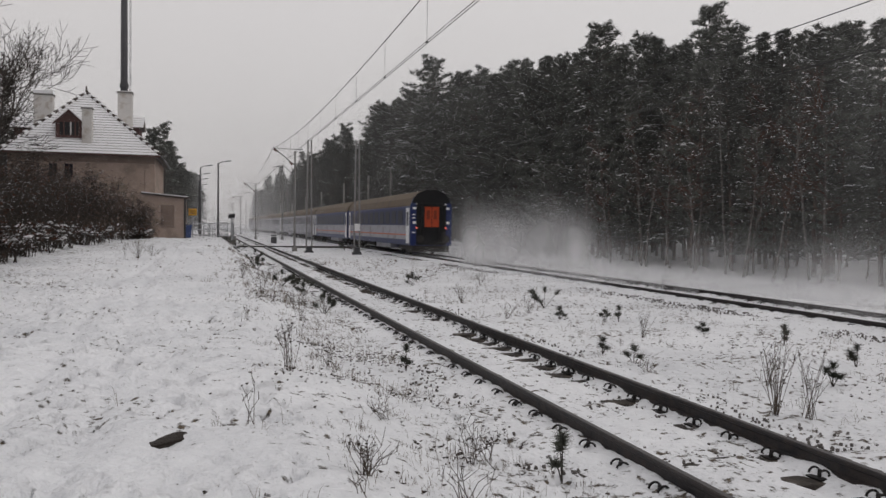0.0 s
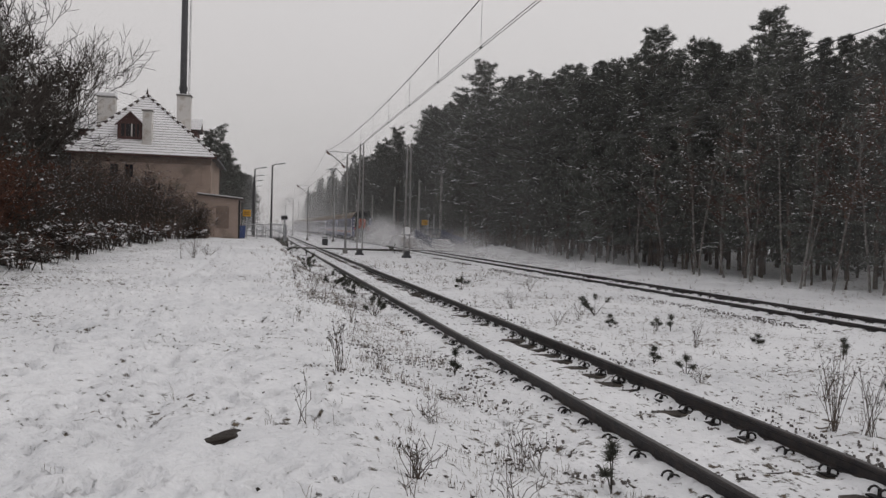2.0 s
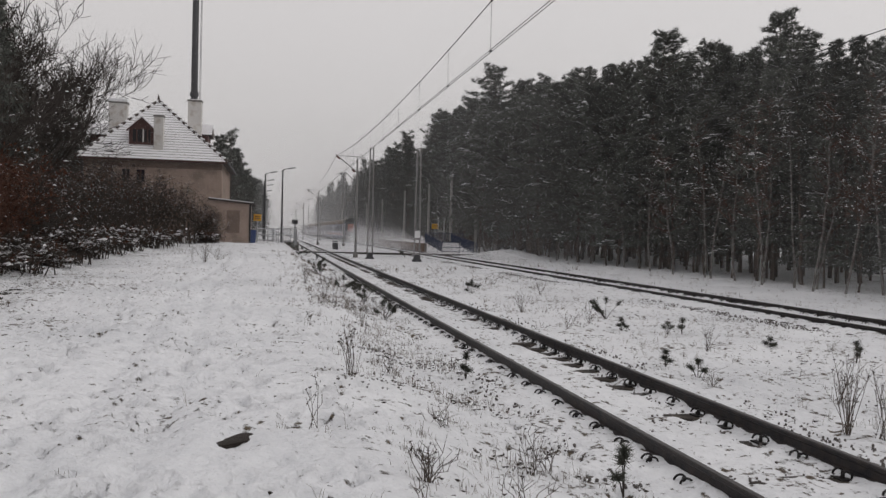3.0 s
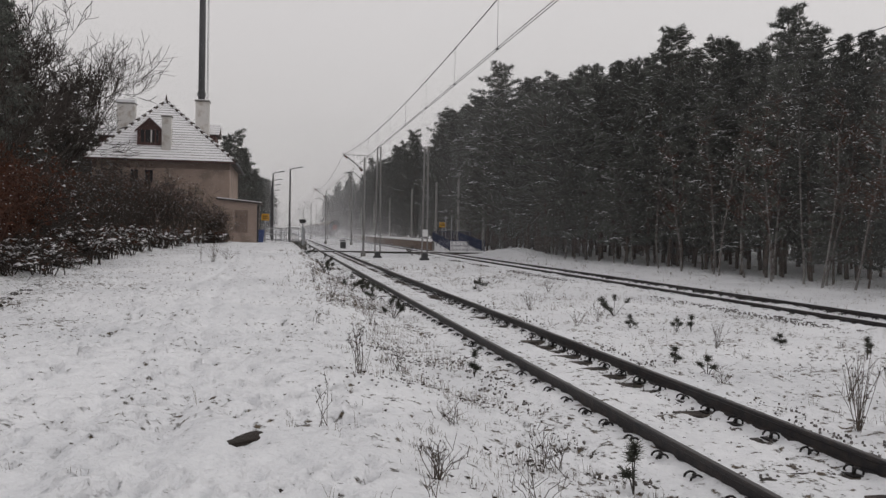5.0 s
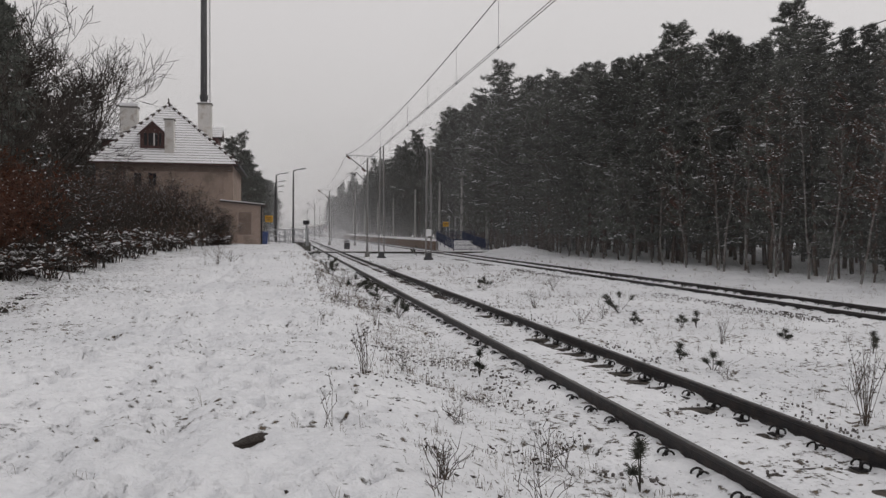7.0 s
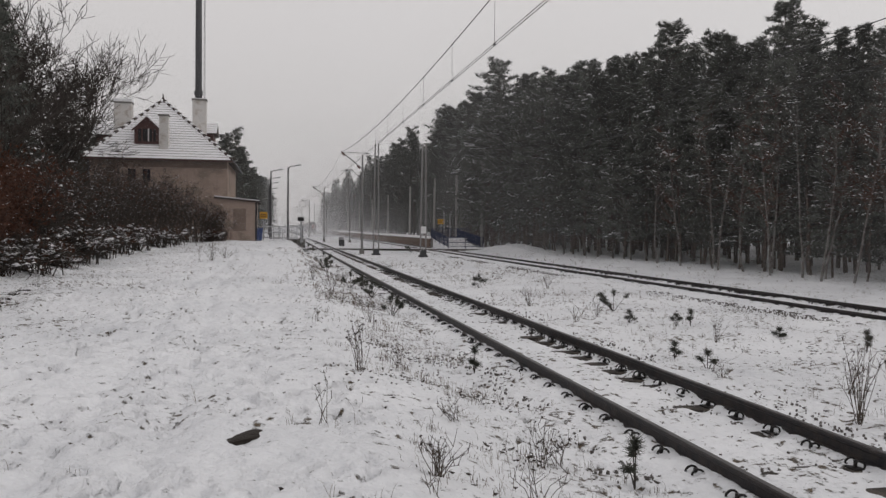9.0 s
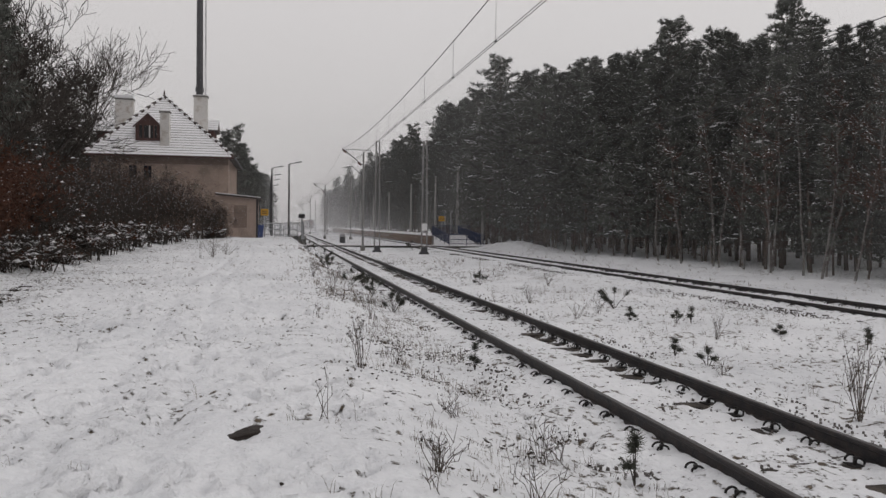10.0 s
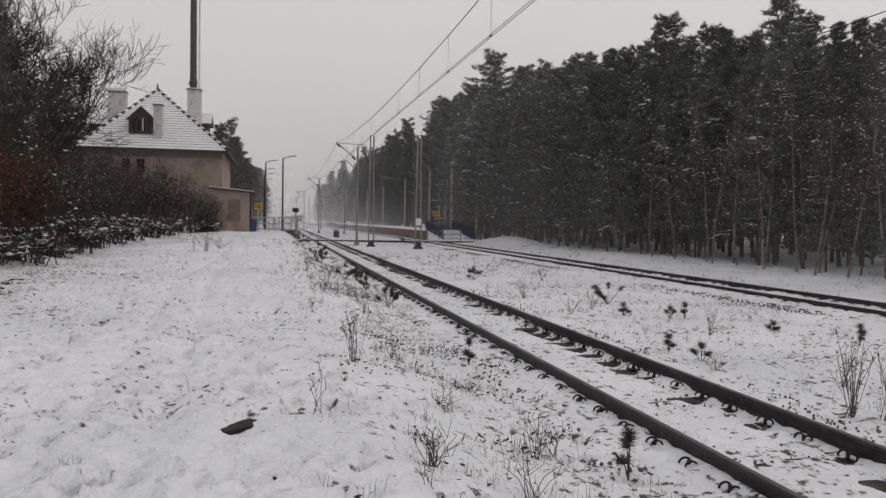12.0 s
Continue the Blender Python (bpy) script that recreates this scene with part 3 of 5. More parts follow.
        for k in range(5):
            u, v = k / 5, (k + 0.97) / 5
            zz, yy = zt - 1.1 + 1.1 * u, y0 + 5.0 + 1.8 * u
            z2, y2 = zt - 1.1 + 1.1 * v, y0 + 5.0 + 1.8 * v
            part("tile_course", prism(bmesh.new(), [(yy - 0.03, zz + 0.01), (yy - 0.05, zz + 0.06), (y2 - 0.03, z2 + 0.025), (y2 - 0.02, z2 + 0.01)], a - 0.04, b + 0.04, "x"), TILE_SNOW, sd)
    # annex
    ax1, ay = -1.85, y0 - 0.2
    an = part("annex", prism(bmesh.new(), [(x1 - 0.9, zb), (ax1, zb), (ax1, 4.02), (x1 - 0.9, 4.3)], ay, y0 + 6), PLASTER, h, "low plastered annex, flaking to brick")
    part("annex_roof", prism(bmesh.new(), [(x1 - 0.95, 4.31), (ax1 + 0.35, 4.0), (ax1 + 0.35, 4.12), (x1 - 0.95, 4.43)], ay - 0.25, y0 + 6.2), TILE, an, "dark felt roof edge")
    part("snow_cap", prism(bmesh.new(), [(x1 - 0.9, 4.44), (ax1 + 0.3, 4.125), (ax1 + 0.3, 4.19), (x1 - 0.9, 4.5)], ay - 0.2, y0 + 6.1), SNOW, an)
    part("blind_window", boxed(-3.6, ay - 0.03, 1.7, -2.6, ay - 0.004, 3.5), PLASTER_DARK, an, "bricked-up window recess")
    part("corner_board", boxed(ax1 - 0.02, ay - 0.05, zb, ax1 + 0.12, ay + 0.12, 3.98), DARK, an)


make_house()


# ---- poles, masts and wires ----
def lattice_mast(x, y, top, lab, base=0.35):
    z = float(level(x, y))
    t = thing("lattice_mast", pose(x, y, z), lab, "mast", "lattice masts")
    part("footing", prism(bmesh.new(), [(-0.34, -0.1), (0.34, -0.1), (0.3, 0.12), (0.2, 0.2), (0.17, 0.5), (-0.17, 0.5), (-0.2, 0.2), (-0.3, 0.12)], -0.26, 0.26), STEEL_DARK, t, "dark concrete footing")
    for s in (-1, 1):
        part("channel", prism(bmesh.new(), [(s * 0.2 - 0.045, 0.3), (s * 0.2 + 0.045, 0.3), (s * 0.12 + 0.045, top), (s * 0.12 - 0.045, top)], -0.06, 0.06), MAST, t)
    n = int((top - 1) / 0.55)
    for k in range(n):
        a, b = 0.8 + k * (top - 1) / n, 0.8 + (k + 1) * (top - 1) / n
        s = 1 if k % 2 else -1
        w = 0.2 - 0.08 * a / top
        part("lacing_bar", tubed([(-s * w, 0, a), (s * w, 0, b)], 0.016, 4), MAST, t)
    return t


m2 = lattice_mast(10.2, 56.6, 8.15, "grey steel lattice mast carrying a small white board")
part("number_board", boxed(-0.19, -0.12, 1.7, 0.19, -0.08, 2.2), WHITE, m2, "small white board")
lattice_mast(7.15, 59.6, 8.35, "grey steel lattice mast on a concrete footing")


def catenary_mast(x, y, top, arm, tip, lab, wide=0.1):
    """A round mast whose bracket reaches out to the track: tip is the bracket's end across the track."""
    z = float(level(x, y))
    t = thing("catenary_mast", pose(x, y, z), lab, "mast", "overhead line masts")
    part("post", tubed([(0, 0, -0.2), (0, 0, top)], [wide, wide * 0.72], 10), MAST, t)
    part("footing", tubed([(0, 0, -0.2), (0, 0, 0.35)], wide * 2, 10), CONCRETE, t)
    part("bracket", tube(tubed([(0, 0, arm - 1.25), (tip, 0, arm + 0.12)], 0.034, 6), [(-0.6 * np.sign(tip), 0, arm - 0.02), (tip - 0.2 * np.sign(tip), 0, arm + 0.03)], 0.022, 6), STEEL_DARK, t)
    part("steady_arm", tube(tubed([(0, 0, arm - 2.1), (tip * 0.55, 0, arm - 1.25)], 0.03, 6), [(tip * 0.5, 0, arm - 1.3), (tip, 0, arm - 1.45)], 0.022, 6), STEEL_DARK, t)
    for k, u in enumerate((0.12, 0.9)):
        part("insulator", tubed([(tip * u * 0.9, 0, arm - 1.25 + u * 1.25 - 0.12), (tip * u * 0.9 + 0.25 * np.sign(tip), 0, arm - 1.25 + u * 1.25 + 0.12)], 0.075, 7), BRICK, t, "brown ribbed insulator")
    return t


SUPPORTS = [4.0, 63.5, 118.0, 176.0, 234.0]
EYE = 2.03
for y in SUPPORTS[1:]:
    catenary_mast(6.48, y, 7.86, 8.0, -1.72, "slim grey mast with a bracket over the track")
for y in (113.0, 170.0, 228.0):
    catenary_mast(9.8, y, 9.0, 7.6, 4.2, "tall grey mast with a bracket over the far track")


def overhead(cx, height, mess, sag, spans, step, lab):
    t = thing("overhead_line", pose(cx, 0, 0), lab, "overhead line", "overhead lines")
    for s in (-0.035, 0.035):
        part("contact_wire", tubed([(s, -20, height), (s, 300, height)], 0.0085, 5), WIRE, t, "copper contact wire")
    pts = []
    for a, b in zip(spans, spans[1:]):
        for k in range(25):
            u = k / 24
            pts.append((0, a + (b - a) * u + 0.001 * k, mess - sag * 4 * u * (1 - u)))
        n = int((b - a) / step)
        for k in range(1, n):
            u = k / n
            z, y = mess - sag * 4 * u * (1 - u), a + (b - a) * u
            dr = tubed([(0, y, height), (0, y, z)], 0.0055, 4)
            box(dr, -0.03, y - 0.03, height - 0.02, 0.03, y + 0.03, height + 0.02)
            box(dr, -0.02, y - 0.025, z - 0.025, 0.02, y + 0.025, z + 0.025)
            part("dropper", dr, WIRE, t)
    part("messenger_wire", tubed(pts, 0.013, 5), WIRE, t, "sagging messenger wire")


overhead(4.8, EYE + 4.23, EYE + 6.02, 0.9, SUPPORTS, 4.4, "overhead contact line hung over the near track")
overhead(14.0, EYE + 4.0, EYE + 5.5, 0.45, [-5, 55, 113, 170, 228], 4.5, "overhead contact line hung over the far track")


def lamp_post(x, y, top, lab):
    z = float(level(x, y))
    t = thing("street_lamp", pose(x, y, z), lab, "street lamp", "platform lamps")
    part("pole", tubed([(0, 0, -0.1), (0, 0, 1.2), (0, 0, 1.21), (0, 0, top)], [0.11, 0.11, 0.085, 0.06], 8), STEEL_DARK, t)
    part("arm", tubed([(0, 0, top - 0.05), (0.35, 0, top + 0.1), (0.6, 0, top + 0.14)], 0.035, 6), STEEL_DARK, t)
    bm = bmesh.new()
    bmesh.ops.create_icosphere(bm, subdivisions=2, radius=1)
    for v in bm.verts:
        v.co = Vector((0.78 + v.co.x * 0.36, v.co.y * 0.15, top + 0.15 + max(v.co.z, -0.4) * 0.1 + 0.06 * v.co.x))
    part("lamp_head", bm, GALV, t, "grey cobra lamp head", smooth=True)


lamp_post(0.75, 70.0, 6.3, "grey street lamp with one arm, unlit")
for x, y in ((-0.75, 76.0), (-0.95, 88.0), (-1.1, 98.0), (-1.3, 112.0), (-1.6, 130.0)):
    lamp_post(x, y, 6.3, "row of grey street lamps along the old platform, unlit")


def far_pole(x, y, top, arms):
    t = thing("concrete_pole", pose(x, y, float(level(x, y))), "pale concrete pole with a short crossarm before the wood", "pole", "poles along the wood")
    part("pole", tubed([(0, 0, -0.1), (0, 0, top)], [0.19, 0.13], 8), POLE, t)
    if arms:
        part("crossarm", boxed(-0.75, -0.05, top - 0.5, 0.75, 0.05, top - 0.4), STEEL, t)
        for s in (-0.65, 0, 0.65):
            part("insulator", tubed([(s, 0, top - 0.4), (s, 0, top - 0.22)], 0.05, 6), GALV, t)


for x, y, top, arms in ((21.9, 85.3, 9.3, True), (21.0, 94.0, 9.1, True), (20.6, 106.0, 8.7, False), (20.2, 124.0, 8.6, False), (20.2, 150.0, 8.3, False), (20.2, 176.0, 8.3, False), (20.2, 205.0, 8.3, False), (20.2, 240.0, 8.3, False)):
    far_pole(x, y, top, arms)

# tall mast behind the house
t = thing("tall_mast", pose(-7.9, 83, 0.9), "very tall dark steel mast behind the station house", "mast")
part("tube", tubed([(0, 0, -0.3), (0, 0, 15), (0, 0, 32)], [0.37, 0.335, 0.29], 14), STEEL_DARK, t, smooth=True)
part("collar", tubed([(0, 0, 14.2), (0, 0, 14.6)], 0.42, 14), STEEL_DARK, t)
part("cable_ladder", tube(tubed([(0.52, 0, 0), (0.52, 0, 32)], 0.03, 5), [(0.62, 0, 0), (0.62, 0, 32)], 0.02, 5), STEEL, t)


# ---- trees ----
def blades(verts, faces, c, rnd, n, length, width, up=0.2, droop=0.0, back=0.05):
    """A tuft of n thin triangles around c."""
    for k in range(n):
        d = Vector((rnd.gauss(0, 1), rnd.gauss(0, 1), rnd.gauss(up, 0.8))).normalized()
        s = d.cross(Vector((rnd.gauss(0, 1), rnd.gauss(0, 1), rnd.gauss(0, 1)))).normalized() * width * 0.5
        tip = c + d * length * rnd.uniform(0.6, 1.2) - Vector((0, 0, droop))
        b = len(verts)
        verts += [tuple(c - s * 1.3 - d * back), tuple(c + s * 1.3 - d * back), tuple(tip)]
        faces.append((b, b + 1, b + 2))


def pad(verts, faces, c, rnd, r, along=None):
    """A small lump of snow lying on a bough."""
    b = len(verts)
    a = rnd.uniform(0, 6.28) if along is None else along + rnd.gauss(0, 0.3)
    stretch = rnd.uniform(0.45, 0.8) if along is None else rnd.uniform(0.16, 0.4)
    for k in range(5):
        u, v = math.cos(math.tau * k / 5), math.sin(math.tau * k / 5) * stretch
        x, y = u * math.cos(a) - v * math.sin(a), u * math.sin(a) + v * math.cos(a)
        q = r * rnd.uniform(0.7, 1.2)
        verts.append((c.x + x * q, c.y + y * q, c.z - rnd.uniform(0.0, 0.3) * r))
    verts.append((c.x, c.y, c.z + 0.22 * r))
    faces += [(b + k, b + (k + 1) % 5, b + 5) for k in range(5)]


def limb_tubes(verts, faces, pts, radii, sides=4):
    rings = []
    for i, p in enumerate(pts):
        d = (pts[min(i + 1, len(pts) - 1)] - pts[max(i - 1, 0)]).normalized()
        u = d.orthogonal().normalized()
        w = d.cross(u)
        b = len(verts)
        for k in range(sides):
            a = math.tau * k / sides
            verts.append(tuple(p + (u * math.cos(a) + w * math.sin(a)) * radii[i]))
        rings.append(b)
    for a, b in zip(rings, rings[1:]):
        for k in range(sides):
            faces.append((a + k, a + (k + 1) % sides, b + (k + 1) % sides, b + k))


def pine(seed, h, base, spread, limbs, tufts, n, snowy, label, top=0.35, dust=1.0, blade=(0.33, 0.055)):
    """A Scots pine: bare trunk, whorled boughs that carry tufts of needles, lumps of snow on some."""
    rnd = random.Random(seed)
    t = thing("pine_tree", pose(0, 0, 0), label, "tree", "pine wood")
    tv, tf, nv, nf, sv, sf = [], [], [], [], [], []
    lean = Vector((rnd.gauss(0, 0.025), rnd.gauss(0, 0.025), 1))
    mid = [lean * (h * k / 8) + Vector((rnd.gauss(0, 0.06), rnd.gauss(0, 0.06), 0)) * (k > 0) for k in range(9)]
    r0 = 0.0085 * h
    limb_tubes(tv, tf, mid, [r0 * (1 - 0.9 * k / 8) for k in range(9)], 7)

    def trunk_at(z):
        k = min(int(z / h * 8), 7)
        return mid[k].lerp(mid[k + 1], z / h * 8 - k)

    for i in range(limbs):
        u = (i + rnd.random()) / limbs
        z = h * (base + (1 - base) * u ** 0.9)
        z = min(z, h * 0.985)
        a = i * 2.4 + rnd.gauss(0, 0.4)
        shape = (math.sin(math.pi * min(1, (u * 0.8 + 0.2))) ** 0.7) * (1 - top * u) if u < 0.97 else 0.2
        ln = spread * shape * rnd.uniform(0.55, 1.25) + 0.25
        o = trunk_at(z)
        rise = rnd.uniform(-0.15, 0.25) + 0.5 * u
        d = Vector((math.cos(a), math.sin(a), rise))
        pts = [o + d * (ln * k / 3) + Vector((0, 0, -0.10 * ln * (k / 3) ** 2)) for k in range(4)]
        limb_tubes(tv, tf, pts, [0.035 * (1 - 0.8 * k / 3) * (0.5 + ln / 4) for k in range(4)], 3)
        laden = 0.85 if rnd.random() < snowy else 0.0
        side = Vector((-math.sin(a), math.cos(a), 0))
        for j in range(tufts):
            s = 0.2 + 0.84 * (j + rnd.random()) / tufts
            wide = (0.1 + 0.34 * s * (1.1 - s)) * (0.6 + 0.45 * ln)
            c = pts[0].lerp(pts[3], s) + side * rnd.gauss(0, wide) + Vector((0, 0, rnd.gauss(0.03, 0.07) * (0.6 + 0.35 * ln)))
            blades(nv, nf, c, rnd, n, blade[0], blade[1], 0.35)
            if rnd.random() < laden:
                pad(sv, sf, c + Vector((0, 0, 0.1)), rnd, rnd.uniform(0.1, 0.26), a)
            for q in range(2):
                if rnd.random() < 0.3 * dust:
                    pad(sv, sf, c + Vector((rnd.gauss(0, 0.14), rnd.gauss(0, 0.14), 0.1)), rnd, rnd.uniform(0.04, 0.11), a)
    for i in range(int(9 * base * 2)):
        z, a = h * base * rnd.uniform(0.25, 1), rnd.uniform(0, 6.28)
        o, ln = trunk_at(z), rnd.uniform(0.4, 1.5)
        limb_tubes(tv, tf, [o, o + Vector((math.cos(a), math.sin(a), rnd.uniform(-0.3, 0.2))) * ln], [0.022, 0.006], 3)
    mesh_part("trunk", tv, tf, PINE_BARK, t)
    mesh_part("crown", nv, nf, NEEDLE, t, "dark green needles")
    if sv:
        tagged(mesh_part("snow_cover", sv, sf, SNOW, t, "snow lying on the boughs"), kind="stuff")
    return t


def sized(x, y, z, s, turn, sz=None):
    return pose(x, y, z, 0, 0, turn) @ Matrix.Diagonal((s, s, sz or s, 1))


TALL = "tall dark Scots pine with snow on its boughs"
EDGE = "dark pine at the edge of the wood, boughs low and snowy"
PINES = [pine(11, 17, 0.32, 3.0, 76, 14, 15, 0.08, TALL, 0.3), pine(12, 18, 0.4, 2.8, 72, 14, 15, 0.07, TALL, 0.6), pine(13, 16, 0.25, 3.2, 80, 14, 15, 0.09, TALL, 0.3), pine(14, 19, 0.36, 2.6, 74, 13, 15, 0.08, TALL, 0.75)]
YOUNG = [pine(21, 10, 0.14, 2.2, 64, 11, 15, 0.09, EDGE, 0.7), pine(22, 11, 0.22, 2.1, 62, 11, 15, 0.1, EDGE, 0.65), pine(23, 9, 0.18, 1.9, 58, 11, 15, 0.08, EDGE, 0.75)]
FAR = [pine(31, 18, 0.1, 3.2, 56, 8, 9, 0.07, "distant dark pine dusted with snow", 0.45, 0.45, (0.5, 0.12)), pine(32, 17, 0.08, 3.4, 56, 8, 9, 0.06, "distant dark pine dusted with snow", 0.5, 0.4, (0.5, 0.12))]

FROST = [pine(35, 18, 0.3, 3.1, 76, 12, 13, 0.3, "tall pine with heavy snow along its boughs", 0.45, 1.3), pine(36, 17, 0.26, 3.2, 76, 12, 13, 0.34, "tall pine with heavy snow along its boughs", 0.4, 1.3)]
SHADY = [pine(33, 15, 0.12, 2.9, 66, 11, 13, 0.04, "dark conifer among bare trees beside the path", 0.4, 0.12, (0.42, 0.08)), pine(34, 15, 0.1, 2.9, 66, 11, 13, 0.05, "dark conifer among bare trees beside the path", 0.4, 0.12, (0.42, 0.08))]

wood = random.Random(77)
used = set()


def plant(kit, x, y, height, wide=1.0):
    i = wood.randrange(len(kit))
    s = height / (17, 18, 16, 19)[i] if kit is PINES else height / (10, 11, 9)[i] if kit is YOUNG else height / 15 if kit is SHADY else height / (18, 17)[i]
    m = sized(x, y, float(level(x, y)) - 0.05, s * wide, wood.uniform(0, 360), s)
    if (id(kit), i) in used:
        o = copy_thing(kit[i], m)
        o.matrix_basis = m
        return o
    used.add((id(kit), i))
    kit[i].matrix_basis = m
    return kit[i]


def stand(y):
    """Height of the wood along the line: lower by the clearing, taller further on."""
    return 10.2 + 3.2 * float(smoothstep(18, 42, y)) + 7.4 * float(smoothstep(34, 105, y))


# single tall trees that stand out of the skyline
for x, y, h in ((27.5, 96.5, 22.4), (29.5, 92.5, 20.6), (27.0, 53.0, 16.6), (27.0, 38.9, 14.4), (30.0, 50.6, 15.6), (29.0, 75.0, 17.6), (27.0, 34.0, 11.9), (27.0, 45.6, 14.2), (27.5, 62.0, 16.4)):
    plant(PINES, x, y, h, 1.1)
# the wood: rows back from its edge
y = 18.0
while y < 128:
    for row, (x0, lo, hi) in enumerate(((24.2, 0.74, 0.94), (27.2, 0.8, 0.98), (30.6, 0.86, 1.02), (35.0, 0.92, 1.08))):
        plant(FROST if y > 74 and wood.random() < 0.75 else PINES, x0 + wood.gauss(0, 0.9), y + wood.gauss(0, 1.0) + row, wood.uniform(lo, hi) * stand(y) * (1 + 0.02 * row), 1.18)
    y += 3.1
y = 20.0
while y < 126:
    plant(YOUNG, 22.7 + abs(wood.gauss(0, 0.7)), y, wood.uniform(0.45, 0.8) * stand(y))
    if wood.random() < 0.6:
        plant(YOUNG, 26.0 + wood.gauss(0, 0.7), y + 1, wood.uniform(0.4, 0.7) * stand(y))
    y += 2.5
# the depth of the wood and its far reaches: one mass of trees past counting
DEEP = []


def deep(x, y, height, wide=1.0):
    i = wood.randrange(2)
    s = height / (18, 17)[i]
    DEEP.append((FAR[i], sized(x, y, float(level(x, y)) - 0.05, s * wide, wood.uniform(0, 360), s)))


y = 14.0
while y < 120:
    for x0 in (41.0, 47.0, 54.0, 62.0):
        deep(x0 + wood.gauss(0, 1.2), y + wood.gauss(0, 1.2), wood.uniform(0.86, 1.0) * stand(y), 1.15)
    y += 4.4
y = 129.0
while y < 420:
    for x0 in (22.6, 27.0, 32.5, 39.0, 46.0) if y < 240 else (22.6, 28.0):
        deep(x0 + wood.gauss(0, 1.0), y + wood.gauss(0, 1.5), wood.uniform(0.85, 1.1) * 18.2)
    y += 5.0 if y < 220 else 9


# undergrowth that closes the view between the trunks
for k in range(130):
    deep(wood.uniform(30, 66), wood.uniform(16, 150), wood.uniform(2.5, 5.5), 2.2)


def join_deep(name, label):
    slots = {"trunk": 0, "crown": 1, "snow_cover": 2}
    V, F, M, base = [], [], [], 0
    for tree, m in DEEP:
        for ob in tree.children:
            me = ob.data
            co = np.empty(len(me.vertices) * 3)
            me.vertices.foreach_get("co", co)
            a = np.array(m)
            V.append(co.reshape(-1, 3) @ a[:3, :3].T + a[:3, 3])
            F += [tuple(base + k for k in p.vertices) for p in me.polygons]
            M += [slots[ob.name.split(".")[0]]] * len(me.polygons)
            base += len(me.vertices)
    o = mesh_part(name, np.concatenate(V).tolist(), F, (PINE_BARK, NEEDLE, SNOW), index=M)
    tagged(o, label, "woodland", kind="stuff")


def branching(verts, faces, tips, rnd, p, d, ln, r, depth, spread, thin=0.011, sides=(7, 5, 4, 3, 3, 3, 3)):
    """A limb that bends, tapers and forks."""
    pts, rad = [p], [r]
    for k in range(3):
        d = (d + Vector((rnd.gauss(0, 0.13), rnd.gauss(0, 0.13), rnd.gauss(0.03, 0.08)))).normalized()
        pts.append(pts[-1] + d * ln / 3)
        rad.append(r * (1 - 0.13 * (k + 1)))
    if depth == 0:
        rad[-1] = r * 0.3
        tips.append(pts[-1])
    limb_tubes(verts, faces, pts, [max(q, thin) for q in rad], sides[max(0, len(sides) - 1 - depth)])
    if depth == 0:
        return
    for k in range(rnd.choice((3, 3, 4))):
        s = 3 if k == 0 else rnd.choice((1, 2, 2, 3))
        away = Vector((rnd.gauss(0, 1), rnd.gauss(0, 1), rnd.gauss(0.35, 0.7))).normalized()
        nd = (d * (1.25 if k == 0 else 0.6) + away * spread).normalized()
        branching(verts, faces, tips, rnd, pts[s], nd, ln * rnd.uniform(0.6, 0.85), rad[s] * (0.75 if k == 0 else rnd.uniform(0.4, 0.6)), depth - 1, spread, thin, sides)


def bare_tree(seed, x, y, h, r, depth, label, bark, spread=0.75, first=0.3, lean=(0, 0), thin=0.011):
    rnd = random.Random(seed)
    t = thing("bare_tree", pose(x, y, float(level(x, y)) - 0.1), label, "tree", "bare trees")
    v, f, tips, sv, sf = [], [], [], [], []
    branching(v, f, tips, rnd, Vector((0, 0, 0)), Vector((lean[0], lean[1], 1)).normalized(), h * first, r, depth, spread, thin)
    mesh_part("trunk", v, f, bark, t)
    for p in tips:
        if rnd.random() < 0.12:
            pad(sv, sf, p, rnd, rnd.uniform(0.05, 0.11))
    tagged(mesh_part("snow_cover", sv, sf, SNOW, t, "snow caught in the twigs"), kind="stuff")
    return t


OAK = "tall bare broadleaf tree beside the station house"
for k, (x, y, h, r, lx) in enumerate(((-15.6, 50.0, 16, 0.3, 0.06), (-17.2, 54.0, 17, 0.3, 0.05), (-14.2, 43.0, 13, 0.2, -0.05), (-18.6, 60.0, 17, 0.28, 0.03), (-10.4, 32.5, 9.5, 0.14, -0.1), (-14.8, 44.5, 14, 0.24, -0.06), (-9.3, 27.5, 8, 0.1, -0.1), (-16.4, 52.0, 16, 0.25, -0.08), (-20.4, 76.0, 20, 0.5, 0.02), (-15.6, 58.5, 17, 0.3, 0.0))):
    bare_tree(41 + k, x, y, h, r, 6 if h > 12 else 5, OAK, TWIG, 0.6, 0.28, (lx, 0), 0.02 if y > 55 else 0.014)
